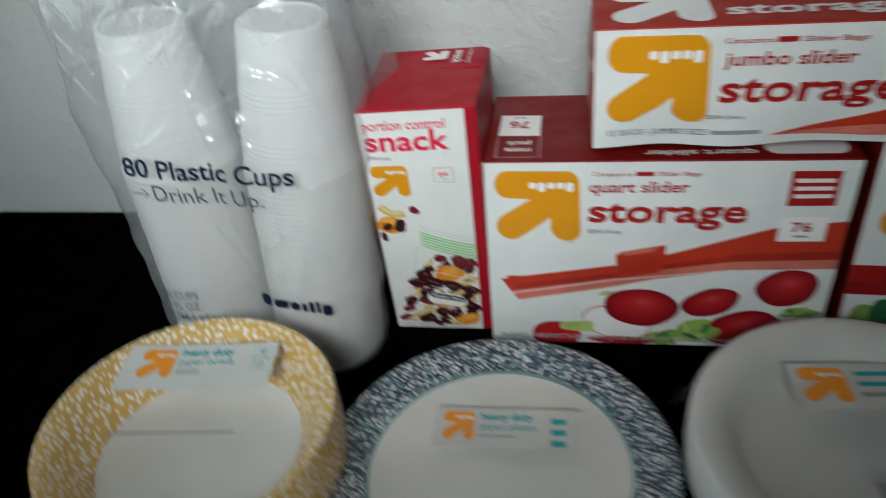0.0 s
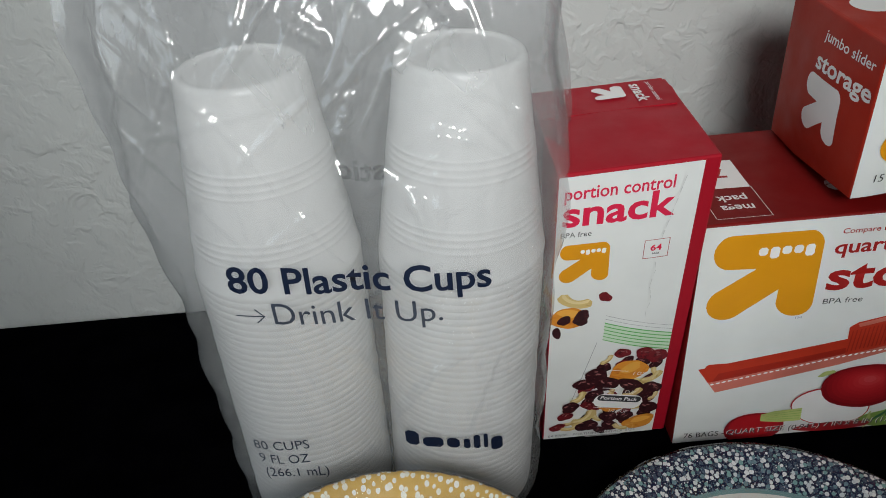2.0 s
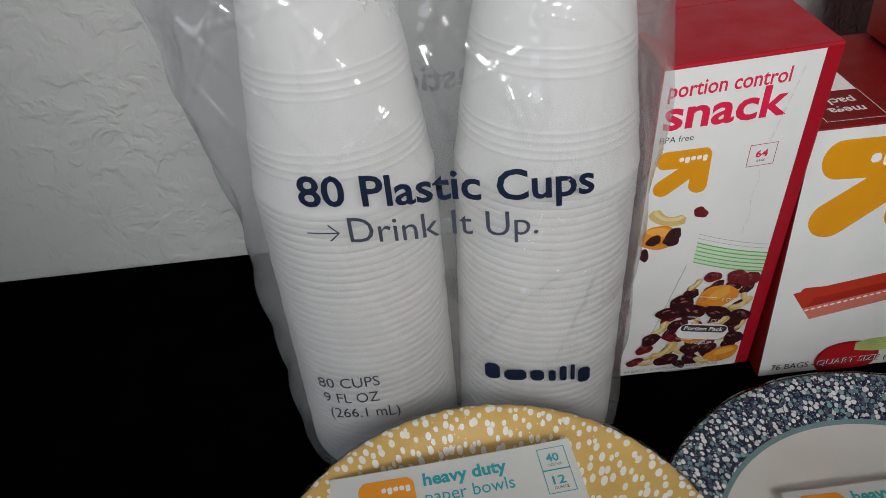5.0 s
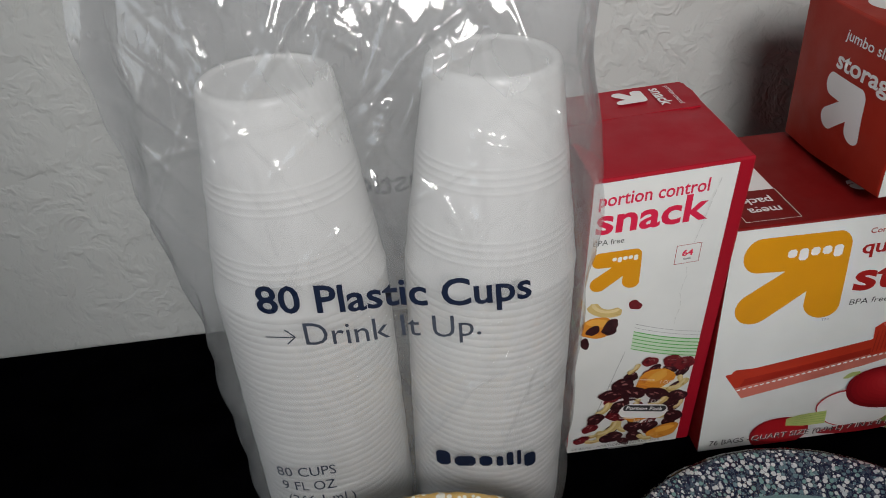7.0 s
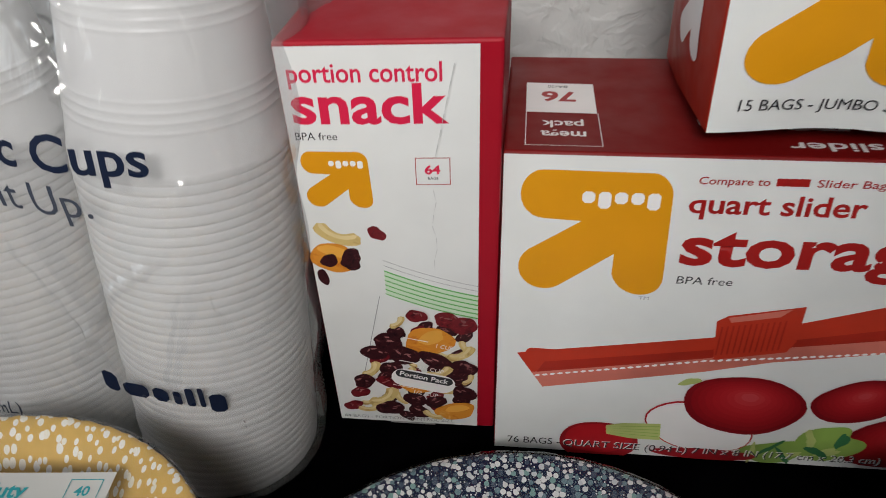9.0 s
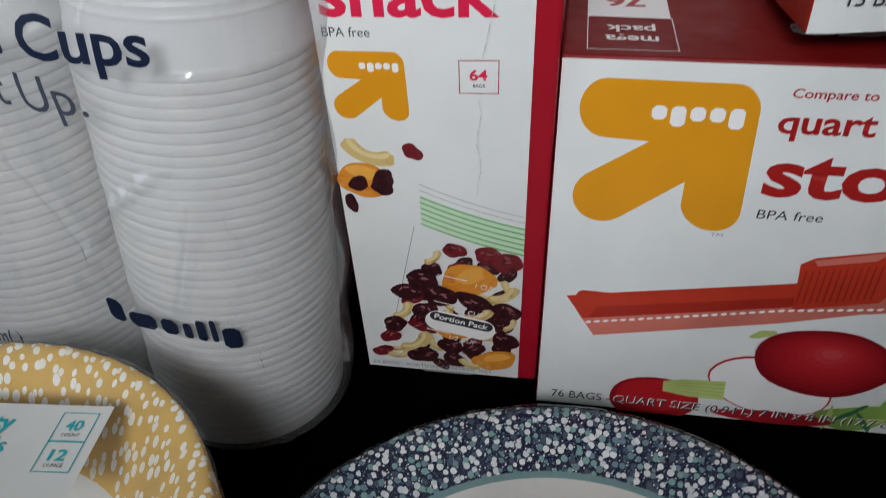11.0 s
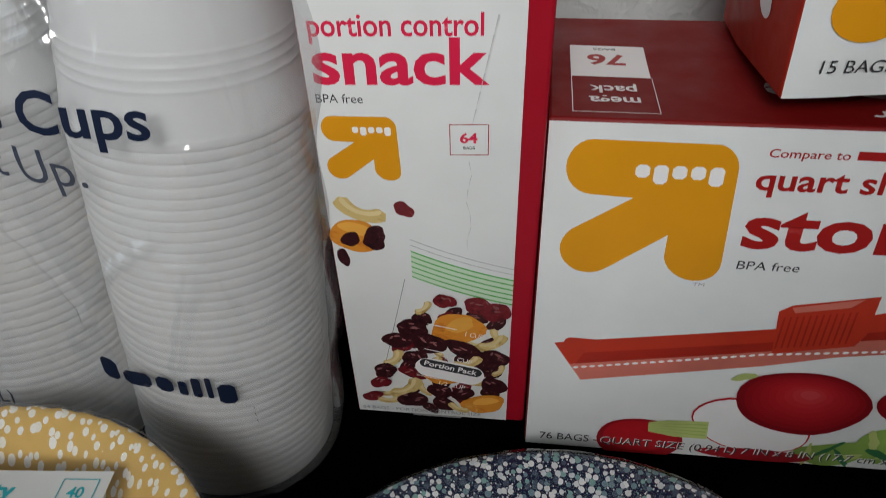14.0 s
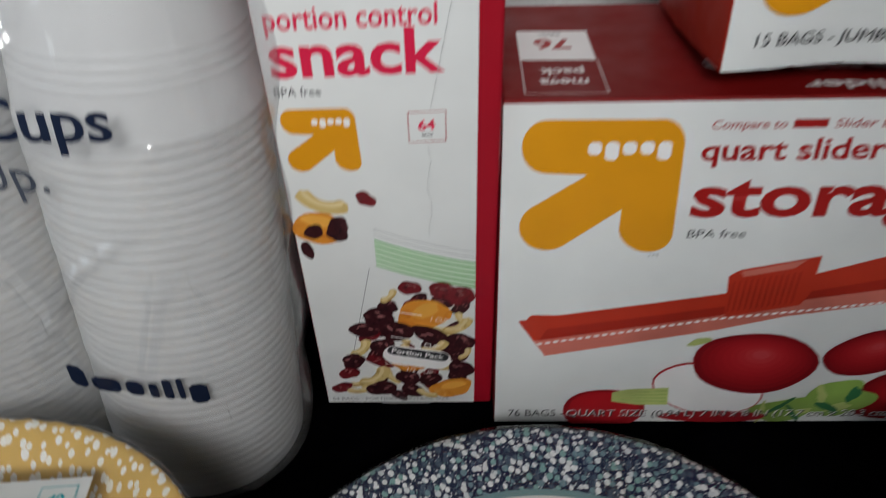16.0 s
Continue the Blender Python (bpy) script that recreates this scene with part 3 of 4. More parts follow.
    for k in range(6):
        f.put("crease", outline([(0.0600 - 0.0018 * k * 0.7, 0.188 - 0.006 * k), (0.0604 - 0.0018 * k * 0.7, 0.188 - 0.006 * k), (0.0588 - 0.0018 * k * 0.7, 0.1818 - 0.006 * k)]), INK_CREASE)
    # tucked lid
    lid = bmesh.new()
    flat = [(0.001, 0.0545), (w - 0.004, 0.0545), (w - 0.0015, 0.062), (w - 0.0008, 0.074), (w - 0.0030, 0.0865), (0.001, 0.0870)]
    low = [lid.verts.new(warp(x, y, h) + Vector((0, 0, 0.0002))) for x, y in flat]
    high = [lid.verts.new(warp(x, y, h) + Vector((0, 0, 0.0011))) for x, y in flat]
    lid.faces.new(high)
    for i in range(len(flat)):
        j = (i + 1) % len(flat)
        lid.faces.new((low[i], low[j], high[j], high[i]))
    flap = part("tuck_flap", lid, CARD_CRIMSON, c, "crimson card flap tucked into the lid")
    t = Face(flap, lambda u, v: warp(0.0 + v, 0.0860 - u, h) + Vector((0, 0, 0.0011)), (0, 0, 1))
    t.put("lettering", lettering("snack", 0.0040, 0.0515, 0.0230, 0.0064, 0.024), INK_WHITE)
    t.put("lettering", lettering("portion control", 0.0030, 0.0605, 0.0240, 0.0026, 0.01), INK_WHITE)
    t.put("arrow_mark", mark_outline(0.0040, 0.0310, 0.0160, 0.0160), INK_WHITE)
    return c


def quart_carton():
    w, d, h = 0.2235, 0.094, 0.152
    c = thing("quart_bag_carton", (0.0, 0.385, 0.0), "white and red carton of quart slider bags with pictured radishes", "carton")

    def warp(x, y, z):
        return Vector((x + 0.0015 * z / h, y - 0.0015 * z / h, z)) + bow(x, y, z, w, d, h, 0.0020, -0.0010, 0.0008)

    part("carton_body", carton_bm(w, d, h, warp), CARD_RED, c, "red coated card")
    f = Face(c, lambda u, v: warp(u, 0, v), (0, -1, 0))
    f.put("front_panel", sheet(0.0004, w - 0.0006, 0.0005, h - 0.0010, 20, 14), CARD_WHITE, "white printed front panel")
    f.mark(0.0064, 0.0922, 0.0556, 0.0528, INK_GOLD, INK_WHITE)
    f.put("lettering", lettering("TM", 0.0540, 0.0900, 0.0040, 0.0016), INK_GREY)
    f.put("lettering", lettering("Compare to", 0.0685, 0.1412, 0.0240, 0.0030, 0.010, 0.06), INK_RED)
    f.put("brand_bar", sheet(0.0945, 0.1055, 0.1412, 0.1442, 2, 1), INK_RED)
    f.put("lettering", lettering("Slider Bags", 0.1080, 0.1412, 0.0250, 0.0030, 0.010, 0.06), INK_RED)
    f.put("lettering", lettering("quart slider", 0.0665, 0.1297, 0.0605, 0.0080, 0.020, 0.0), INK_RED)
    f.put("lettering", lettering("storage", 0.0665, 0.1078, 0.0970, 0.0172, 0.028, 0.0, 1.0), INK_RED)
    f.put("lettering", lettering("BPA free", 0.0670, 0.0985, 0.0205, 0.0036, 0.0, 0.06), INK_BLACK)
    # corner flashes
    f.put("count_flash", sheet(0.1850, 0.2130, 0.1195, 0.1440, 4, 4), INK_RED)
    for k in range(3):
        f.put("plain_bar", sheet(0.1880, 0.2100, 0.1250 + 0.0055 * k, 0.1278 + 0.0055 * k, 4, 1), INK_WHITE)
    # pictured slider closure
    f.put("closure_picture", outline([(0.0085, 0.0585), (0.0280, 0.0625), (0.0850, 0.0730), (0.1100, 0.0800), (0.1800, 0.1030), (0.2228, 0.1080), (0.2228, 0.0790), (0.1600, 0.0770), (0.1100, 0.0690), (0.0850, 0.0630), (0.0150, 0.0480)]), INK_ZIP)
    f.put("closure_picture", outline([(0.0200, 0.0545), (0.0850, 0.0665), (0.1100, 0.0725), (0.1600, 0.0830), (0.2228, 0.0850), (0.2228, 0.0780), (0.1600, 0.0770), (0.1100, 0.0690), (0.0850, 0.0620), (0.0170, 0.0480)]), INK_ZIP_DARK)
    f.put("closure_picture", outline([(0.0150, 0.0480), (0.0850, 0.0620), (0.1100, 0.0690), (0.1600, 0.0770), (0.2228, 0.0785), (0.2228, 0.0710), (0.1600, 0.0700), (0.1100, 0.0615), (0.0850, 0.0545), (0.0200, 0.0400)]), INK_ZIP_PALE)
    for k in range(46):
        t = k / 46
        u = 0.0175 + 0.145 * t
        v = 0.0465 + (0.0620 - 0.0480) * min(1, t / 0.46) + max(0, t - 0.46) * 0.0185
        f.put("stitch", blob(u, v, 0.0012, 0.0006, 12, 0.05, 8, k), INK_WHITE)
    f.put("closure_tab", pill(0.0120, 0.0320, 0.0565, 0.0620), INK_ZIP)
    f.put("slider_picture", outline([(0.0850, 0.0815), (0.0890, 0.0845), (0.1165, 0.0905), (0.1165, 0.0730), (0.1140, 0.0675), (0.0870, 0.0615)]), INK_ZIP)
    f.put("slider_picture", outline([(0.0890, 0.0835), (0.1120, 0.0890), (0.1080, 0.0850), (0.0905, 0.0812)]), INK_ZIP_PALE)
    for k in range(12):
        u = 0.0872 + 0.0021 * k
        f.put("slider_rib", outline([(u, 0.0640 + 0.0004 * k), (u + 0.0007, 0.0641 + 0.0004 * k), (u + 0.0007, 0.0790 + 0.0004 * k), (u, 0.0788 + 0.0004 * k)]), INK_ZIP_DARK)
    # pictured radishes and leaves

    def radish(u, v, ru, rv, turn, seed):
        for q, ink in enumerate(INK_RADISH_STEPS):
            s = q / (len(INK_RADISH_STEPS) - 1)
            f.put("radish_picture", blob(u + ru * 0.06 * s, v + rv * 0.30 * s, ru * (1 - 0.86 * s), rv * (1 - 0.86 * s), turn, 0.03, seed=seed), ink)

    def leaf(u, v, ru, rv, turn, seed, ink):
        f.put("leaf_picture", blob(u, v, ru, rv, turn, 0.17, 40, seed), ink)
        for q in range(4):
            f.put("leaf_picture", blob(u + ru * 0.5 * math.cos(q * 1.9 + seed), v + rv * 0.5 * math.sin(q * 1.9 + seed), ru * 0.34, rv * 0.22, turn + 40 * q, 0.2, 20, seed + q), INK_DARK_LEAF if q % 2 else INK_STALK)
    radish(0.1960, 0.0550, 0.0190, 0.0160, 0, 1)
    radish(0.1490, 0.0420, 0.0190, 0.0120, 14, 2)
    radish(0.1730, 0.0185, 0.0250, 0.0165, 10, 3)
    f.put("radish_picture", blob(0.0465, 0.0085, 0.0170, 0.0130, 0, 0.02, seed=4), INK_RADISH_DARK)
    f.put("radish_picture", blob(0.0465, 0.0105, 0.0145, 0.0095, 0, 0.02, seed=4), INK_RADISH)
    leaf(0.1420, 0.0150, 0.0160, 0.0100, 30, 5, INK_LEAF)
    leaf(0.1210, 0.0085, 0.0170, 0.0058, 8, 6, INK_LEAF)
    leaf(0.2070, 0.0340, 0.0110, 0.0050, 5, 16, INK_LEAF)
    f.put("radish_picture", blob(0.0880, 0.0215, 0.0235, 0.0148, -16, 0.03, seed=7), INK_RADISH)
    f.put("radish_picture", blob(0.0880, 0.0212, 0.0228, 0.0140, -16, 0.03, seed=7), INK_WHITE)
    f.put("radish_picture", blob(0.0930, 0.0045, 0.0230, 0.0036, 0, 0.03, seed=17), INK_RADISH_DARK)
    f.put("stalk_picture", outline([(0.0490, 0.0195), (0.0560, 0.0215), (0.0720, 0.0225), (0.0730, 0.0120), (0.0600, 0.0120), (0.0495, 0.0140)]), INK_STALK)
    for q in range(4):
        f.put("stalk_picture", outline([(0.0500, 0.0150 + 0.0013 * q), (0.0720, 0.0138 + 0.0022 * q), (0.0720, 0.0143 + 0.0022 * q)]), INK_LEAF)
    radish(0.1040, 0.0365, 0.0245, 0.0175, -8, 8)
    f.put("leaf_picture", blob(0.0800, 0.0490, 0.0045, 0.0018, 25, 0.12, seed=11), INK_STALK)
    f.put("lettering", lettering("76 BAGS -", 0.0062, 0.0048, 0.0235, 0.0042), INK_BLACK)
    f.put("lettering", lettering("QUART SIZE (0.94 L) 7 IN x 8 IN (17.7 cm x 20.3 cm)", 0.0310, 0.0048, 0.1365, 0.0042, 0.010, 0.06), INK_WHITE)
    f.put("lettering", lettering("QUART SIZE (0.94 L) 7 IN x 8 IN (17.7 cm x 20.3 cm)", 0.0314, 0.0045, 0.1365, 0.0042, 0.0, 0.06), INK_BLACK)
    f.put("count_flash", sheet(0.1830, 0.2110, 0.0935, 0.1120, 3, 3), INK_WHITE)
    f.put("lettering", lettering("76", 0.1905, 0.1010, 0.0120, 0.0070, 0.03), INK_RED)
    f.put("plain_bar", sheet(0.1925, 0.2005, 0.0965, 0.0982, 2, 1), INK_GREY)
    # lid, lettered to be read from behind
    t = Face(c, lambda u, v: warp(w - u, d - v, h), (0, 0, 1))
    t.put("count_panel", sheet(w - 0.0345, w - 0.0075, d - 0.0625, d - 0.0335, 3, 3), INK_WHITE)
    t.put("lettering", lettering("76", w - 0.0270, d - 0.0535, 0.0135, 0.0095, 0.03), INK_RED)
    t.put("lettering", lettering("BAGS", w - 0.0240, d - 0.0600, 0.0080, 0.0022, 0.01), INK_BLACK)
    t.put("flash_frame", frame_bm(w - 0.0350, w - 0.0075, d - 0.0335, d - 0.0045, 0.0003), INK_WHITE)
    t.put("lettering", lettering("mega", w - 0.0295, d - 0.0165, 0.0165, 0.0060, 0.02), INK_WHITE)
    t.put("lettering", lettering("pack", w - 0.0290, d - 0.0255, 0.0155, 0.0060, 0.02), INK_WHITE)
    t.put("lettering", lettering("quart slider", w - 0.1650, d - 0.0120, 0.0660, 0.0070, 0.018, 0.05), INK_WHITE)
    t.put("lettering", lettering("storage", w - 0.1660, d - 0.0330, 0.0950, 0.0150, 0.05, 0.12), INK_WHITE)
    t.put("arrow_mark", mark_outline(w - 0.2180, d - 0.0600, 0.0490, 0.0540), INK_WHITE)
    return c


def jumbo_carton():
    w, d, h = 0.2100, 0.090, 0.0815
    c = thing("jumbo_bag_carton", (0.0690, 0.3840, 0.1535), "dented white and orange-red carton of jumbo slider bags", "carton")

    def warp(x, y, z):
        low = (1 - min(1, z / 0.035)) * max(0.0, 1 - y / 0.06)
        crush = 0.0072 * low * (0.90 + 0.25 * min(1, x / 0.10) + 0.15 * math.sin(x * 55) * min(1, x / 0.05))
        return Vector((x, y + 0.0028 * low * math.sin(x * 40) ** 2 - 0.0015 * z / h, z + crush)) + bow(x, y, z, w, d, h, 0.0020, 0.0, 0.0035)

    part("carton_body", carton_bm(w, d, h, warp, cuts=23), CARD_ORANGE_RED, c, "orange-red coated card")
    f = Face(c, lambda u, v: warp(u, 0, v), (0, -1, 0))
    f.put("front_panel", sheet(0.0004, w - 0.0006, 0.0005, h - 0.0010, 24, 14), CARD_WHITE, "white printed front panel")
    f.lift += 0.0007
    f.mark(0.0070, 0.0215, 0.0570, 0.0555, INK_GOLD, INK_WHITE)
    f.put("lettering", lettering("TM", 0.0590, 0.0215, 0.0040, 0.0016), INK_GREY)
    f.put("lettering", lettering("Compare to", 0.0700, 0.0715, 0.0240, 0.0030, 0.010, 0.06), INK_RED)
    f.put("brand_bar", sheet(0.0960, 0.1070, 0.0715, 0.0745, 2, 1), INK_RED)
    f.put("lettering", lettering("Slider Bags", 0.1095, 0.0715, 0.0320, 0.0030, 0.010, 0.06), INK_RED)
    f.put("lettering", lettering("jumbo slider", 0.0700, 0.0590, 0.0680, 0.0078, 0.018, 0.05), INK_RED)
    f.put("lettering", lettering("storage", 0.0690, 0.0375, 0.0960, 0.0168, 0.026, 0.05, 1.0), INK_RED)
    f.put("lettering", lettering("BPA free", 0.0640, 0.0240, 0.0205, 0.0036, 0.0, 0.06), INK_BLACK)
    f.put("closure_picture", outline([(0.1000, 0.0090), (0.1500, 0.0260), (w - 0.001, 0.0480), (w - 0.001, 0.0150), (0.1500, 0.0100)]), INK_ZIP)
    f.put("closure_picture", outline([(0.1000, 0.0090), (0.1500, 0.0160), (w - 0.001, 0.0200), (w - 0.001, 0.0080), (0.1500, 0.0070)]), INK_ZIP_PALE)
    f.put("lettering", lettering("15 BAGS - JUMBO SIZE", 0.0090, 0.0105, 0.0560, 0.0052, 0.0, 0.06), INK_BLACK)
    f.put("small_print", sheet(0.0670, 0.0950, 0.0110, 0.0145, 4, 1), INK_GREY)
    s = Face(c, lambda u, v: warp(0, d - u, v), (-1, 0, 0))
    s.put("lettering", lettering("jumbo slider", 0.0415, 0.0680, 0.0440, 0.0050, 0.01), INK_WHITE)
    s.put("lettering", lettering("storage", 0.0405, 0.0540, 0.0470, 0.0085, 0.024), INK_WHITE)
    s.put("arrow_mark", mark_outline(0.0360, 0.0210, 0.0330, 0.0300), INK_WHITE)
    t = Face(c, lambda u, v: warp(u, v, h), (0, 0, 1))
    t.put("arrow_mark", mark_outline(0.0090, 0.0060, 0.0560, 0.0560), INK_WHITE)
    t.put("lettering", lettering("storage", 0.0720, 0.0150, 0.0960, 0.0165, 0.026, 0.05), INK_WHITE)
    return c


def leafy_carton():
    w, d, h = 0.1700, 0.094, 0.165
    c = thing("green_leaf_carton", (0.2330, 0.3850, 0.0), "white and red carton with pictured green leaves, beside the quart carton", "carton")

    def warp(x, y, z):
        return Vector((x, y, z)) + bow(x, y, z, w, d, h, 0.0018, -0.0008, 0.0)

    part("carton_body", carton_bm(w, d, h, warp), CARD_RED, c, "red coated card")
    f = Face(c, lambda u, v: warp(u, 0, v), (0, -1, 0))
    f.put("front_panel", sheet(0.0006, w - 0.0006, 0.0005, h - 0.0010, 14, 14), CARD_WHITE, "white printed front panel")
    f.mark(0.0080, 0.0960, 0.0560, 0.0560, INK_GOLD, INK_WHITE)
    f.put("red_band", sheet(0.0006, w - 0.0006, 0.0500, 0.0740, 10, 2), INK_RED)
    f.put("red_band", sheet(0.0006, w - 0.0006, 0.0500, 0.0600, 10, 2), INK_RADISH_DARK)
    rnd = random.Random(5)
    for k in range(14):
        u = 0.018 + 0.0105 * k
        f.put("leaf_picture", blob(u, rnd.uniform(0.016, 0.034), 0.0150, 0.0120, rnd.uniform(0, 90), 0.12, 26, k), INK_DARK_LEAF if k % 3 else INK_LEAF)
    return c


# ---- the bag of cups ----
CUP_H, CUP_R, CUP_TOP, PITCH = 0.0945, 0.0392, 0.0272, 0.00394
LEFT_AXIS = ((-0.2035, 0.3880), (-0.2005, 0.3880))
RIGHT_AXIS = ((-0.1230, 0.3835), (-0.1095, 0.3850))
STACK_H = CUP_H + 39 * PITCH


def axis_at(ax, z):
    k = z / STACK_H
    return ax[0][0] + (ax[1][0] - ax[0][0]) * k, ax[0][1] + (ax[1][1] - ax[0][1]) * k


def cup_bm():
    """One upturned cup: rolled lip below, two sets of beads, a stepped foot above."""
    prof = [(CUP_R - 0.0004, 0.0000), (CUP_R - 0.0001, 0.0003), (CUP_R, 0.0009), (CUP_R + 0.0001, 0.0020), (CUP_R, 0.0030), (CUP_R - 0.0002, 0.0036), (CUP_R - 0.0004, 0.0039)]
    h0, h1, r0, r1 = 0.0039, CUP_H - 0.0035, CUP_R - 0.0005, CUP_TOP + 0.0005

    def wall(z):
        return r0 + (r1 - r0) * (z - h0) / (h1 - h0)
    beads = [CUP_H * k for k in (0.19, 0.225, 0.26, 0.295, 0.52, 0.555, 0.59, 0.625)]
    for b in beads:
        for dz, dr in ((-0.0018, 0.0), (-0.0009, 0.0), (-0.0004, 0.00030), (0.0001, 0.00034), (0.0006, 0.0), (0.0012, 0.0)):
            prof.append((wall(b + dz) + dr, b + dz))
    prof += [(wall(CUP_H * 0.89), CUP_H * 0.89), (wall(CUP_H * 0.90), CUP_H * 0.90), (wall(CUP_H * 0.912) + 0.0003, CUP_H * 0.912), (wall(CUP_H * 0.924), CUP_H * 0.924), (wall(CUP_H * 0.934), CUP_H * 0.934), (r1, h1), (CUP_TOP, CUP_H - 0.0012), (CUP_TOP - 0.0010, CUP_H - 0.0002), (CUP_TOP - 0.0020, CUP_H), (CUP_TOP - 0.0030, CUP_H), (CUP_TOP - 0.0034, CUP_H - 0.0002), (CUP_TOP - 0.0040, CUP_H - 0.0010), (CUP_TOP - 0.0046, CUP_H - 0.0012), (CUP_TOP - 0.0070, CUP_H - 0.0012), (CUP_TOP * 0.5, CUP_H - 0.0011), (0.0, CUP_H - 0.0010)]
    return lathe(prof, 72)


def crease(s):
    """A folded sheet seen edge on: straight slopes between sharp turns, 0 to 1."""
    return abs(2 * (s - math.floor(s)) - 1)


def ridge(s, pitch, width):
    """A thin rounded fold standing on smooth film, once every pitch metres of s."""
    d = (s / pitch - math.floor(s / pitch) - 0.5) * pitch
    return math.exp(-(d / width) ** 2)


def folds(x, z, seed):
    """Sharp straight folds running several ways, each fading in and out."""
    out = 0.0
    for k, (cx, cz, pitch, high) in enumerate(((0.80, 0.60, 0.037, 1.0), (0.55, -0.83, 0.031, 0.9), (0.97, 0.22, 0.027, 0.9), (0.35, -0.94, 0.046, 0.7), (0.90, -0.44, 0.019, 0.7), (0.66, 0.75, 0.016, 0.5))):
        n = noise.noise(Vector((x * 24 + 5 * k, z * 20, seed + 3.3 * k)))
        wave = 0.012 * noise.noise(Vector((x * 9, z * 9, seed + 7.7 * k)))
        out += high * max(0.0, n + 0.15) * ridge(x * cx + z * cz + wave, pitch, 0.0014)
    return out


def bag_shape(x, z, front):
    """The y of the film at x and height z, on its front or its back."""
    (lx, ly), (rx, ry) = axis_at(LEFT_AXIS, min(z, STACK_H)), axis_at(RIGHT_AXIS, min(z, STACK_H))
    k = max(0.0, min(1.0, (z - 0.158) / 0.09))
    r = 0.0412 - 0.0085 * k
    x0, x1 = bag_ends(z)
    top = max(0.0, min(1.0, (z - STACK_H) / 0.10))
    top = top * top * (3 - 2 * top)
    if x < lx:
        t = (lx - x) / (lx - x0)
        cy, dep = ly, r * math.sqrt(max(0.0, 1 - t ** 2.2))
    elif x > rx:
        t = (x - rx) / (x1 - rx)
        cy, dep = ry, r * math.sqrt(max(0.0, 1 - t ** 2.2))
    else:
        t = (x - lx) / (rx - lx)
        cy = ly + (ry - ly) * t
        dep = r - (0.0035 if front else 0.010) * math.sin(math.pi * t) ** 8 * (1 - 0.7 * k)
    u = (x - x0) / (x1 - x0)
    flat = 0.014 * math.sin(math.pi * max(0.0, min(1.0, u))) ** 0.6
    dep = dep * (1 - top) + flat * top
    cy = cy + 0.012 * top
    # the left side seam is pressed flat into a fin above the stack's shoulder
    fin = 0.010 * max(0.0, min(1.0, (z - 0.105) / 0.06)) + 0.015 * max(0.0, min(1.0, (z - 0.20) / 0.05))
    if fin > 0:
        k2 = max(0.0, min(1.0, (x - x0) / fin))
        dep *= 0.05 + 0.95 * k2 ** 1.5
    wr = 0.0
    if 0 < u < 1:
        amp = 0.0005 + 0.0050 * max(0.0, min(1.0, (z - 0.17) / 0.09))
        fade = math.sin(math.pi * u) ** 0.5
        p = Vector((x * 20 + (0 if front else 9), z * 14, 3.1 if front else 7.7))
        drift = 0.55 * noise.noise(p)
        wr = amp * fade * (0.9 * crease(x * 17 + z * 12 + drift) + 0.8 * crease(x * 11 - z * 19 + 1.7 * drift) + 0.45 * crease(x * 41 + z * 8 - drift) + 0.3 * crease(x * 30 - z * 52 + drift) + 0.22 * crease(x * 66 + z * 47 + 2 * drift) + 0.16 * crease(x * 58 - z * 83 + drift) - 0.55) * 0.09
        wr += (0.0005 + 0.0024 * max(0.0, min(1.0, (z - 0.165) / 0.05))) * fade * folds(x, z, 1.0 if front else 9.0)
        if front:
            wr += fold_lines(x, z)
            near = max(0.0, min(1.0, (x + 0.135) / 0.03)) * max(0.0, min(1.0, (0.16 - z) / 0.03))
            wr += near * 0.0007 * max(0.0, noise.noise(Vector((x * 40, z * 30, 5.0))) + 0.2) * (crease(x * 55 + z * 75 + drift) + 0.6 * crease(x * 90 - z * 60 + drift))
        if x > -0.098 and z < 0.16:
            wr += 0.0011 * crease(x * 70 + z * 24 + drift) + 0.0007 * crease(z * 46 - x * 30 + drift)
        if 0.0 < z < 0.05:
            wr += 0.0016 * fade * noise.noise(Vector((x * 90, z * 60, 1.0)))
    # the printed front hangs a little clear of the stacks
    if front:
        dep += 0.0100 * math.exp(-((z - 0.165) / 0.05) ** 2) * math.sin(math.pi * max(0.0, min(1.0, u))) ** 0.7
    return cy + (-1 if front else 1) * (dep + wr)


FOLD_LINES = [(-0.218, 0.259, -0.219, 0.211), (-0.175, 0.287, -0.201, 0.254), (-0.163, 0.242, -0.136, 0.272), (-0.122, 0.280, -0.109, 0.264),
              (-0.109, 0.269, -0.136, 0.256), (-0.122, 0.230, -0.123, 0.195), (-0.122, 0.230, -0.107, 0.225), (-0.162, 0.218, -0.153, 0.189),
              (-0.090, 0.243, -0.084, 0.168), (-0.158, 0.078, -0.132, 0.116), (-0.132, 0.116, -0.110, 0.132), (-0.174, 0.275, -0.160, 0.265),
              (-0.153, 0.246, -0.161, 0.227), (-0.104, 0.121, -0.120, 0.074), (-0.134, 0.206, -0.127, 0.187), (-0.162, 0.130, -0.149, 0.093)]


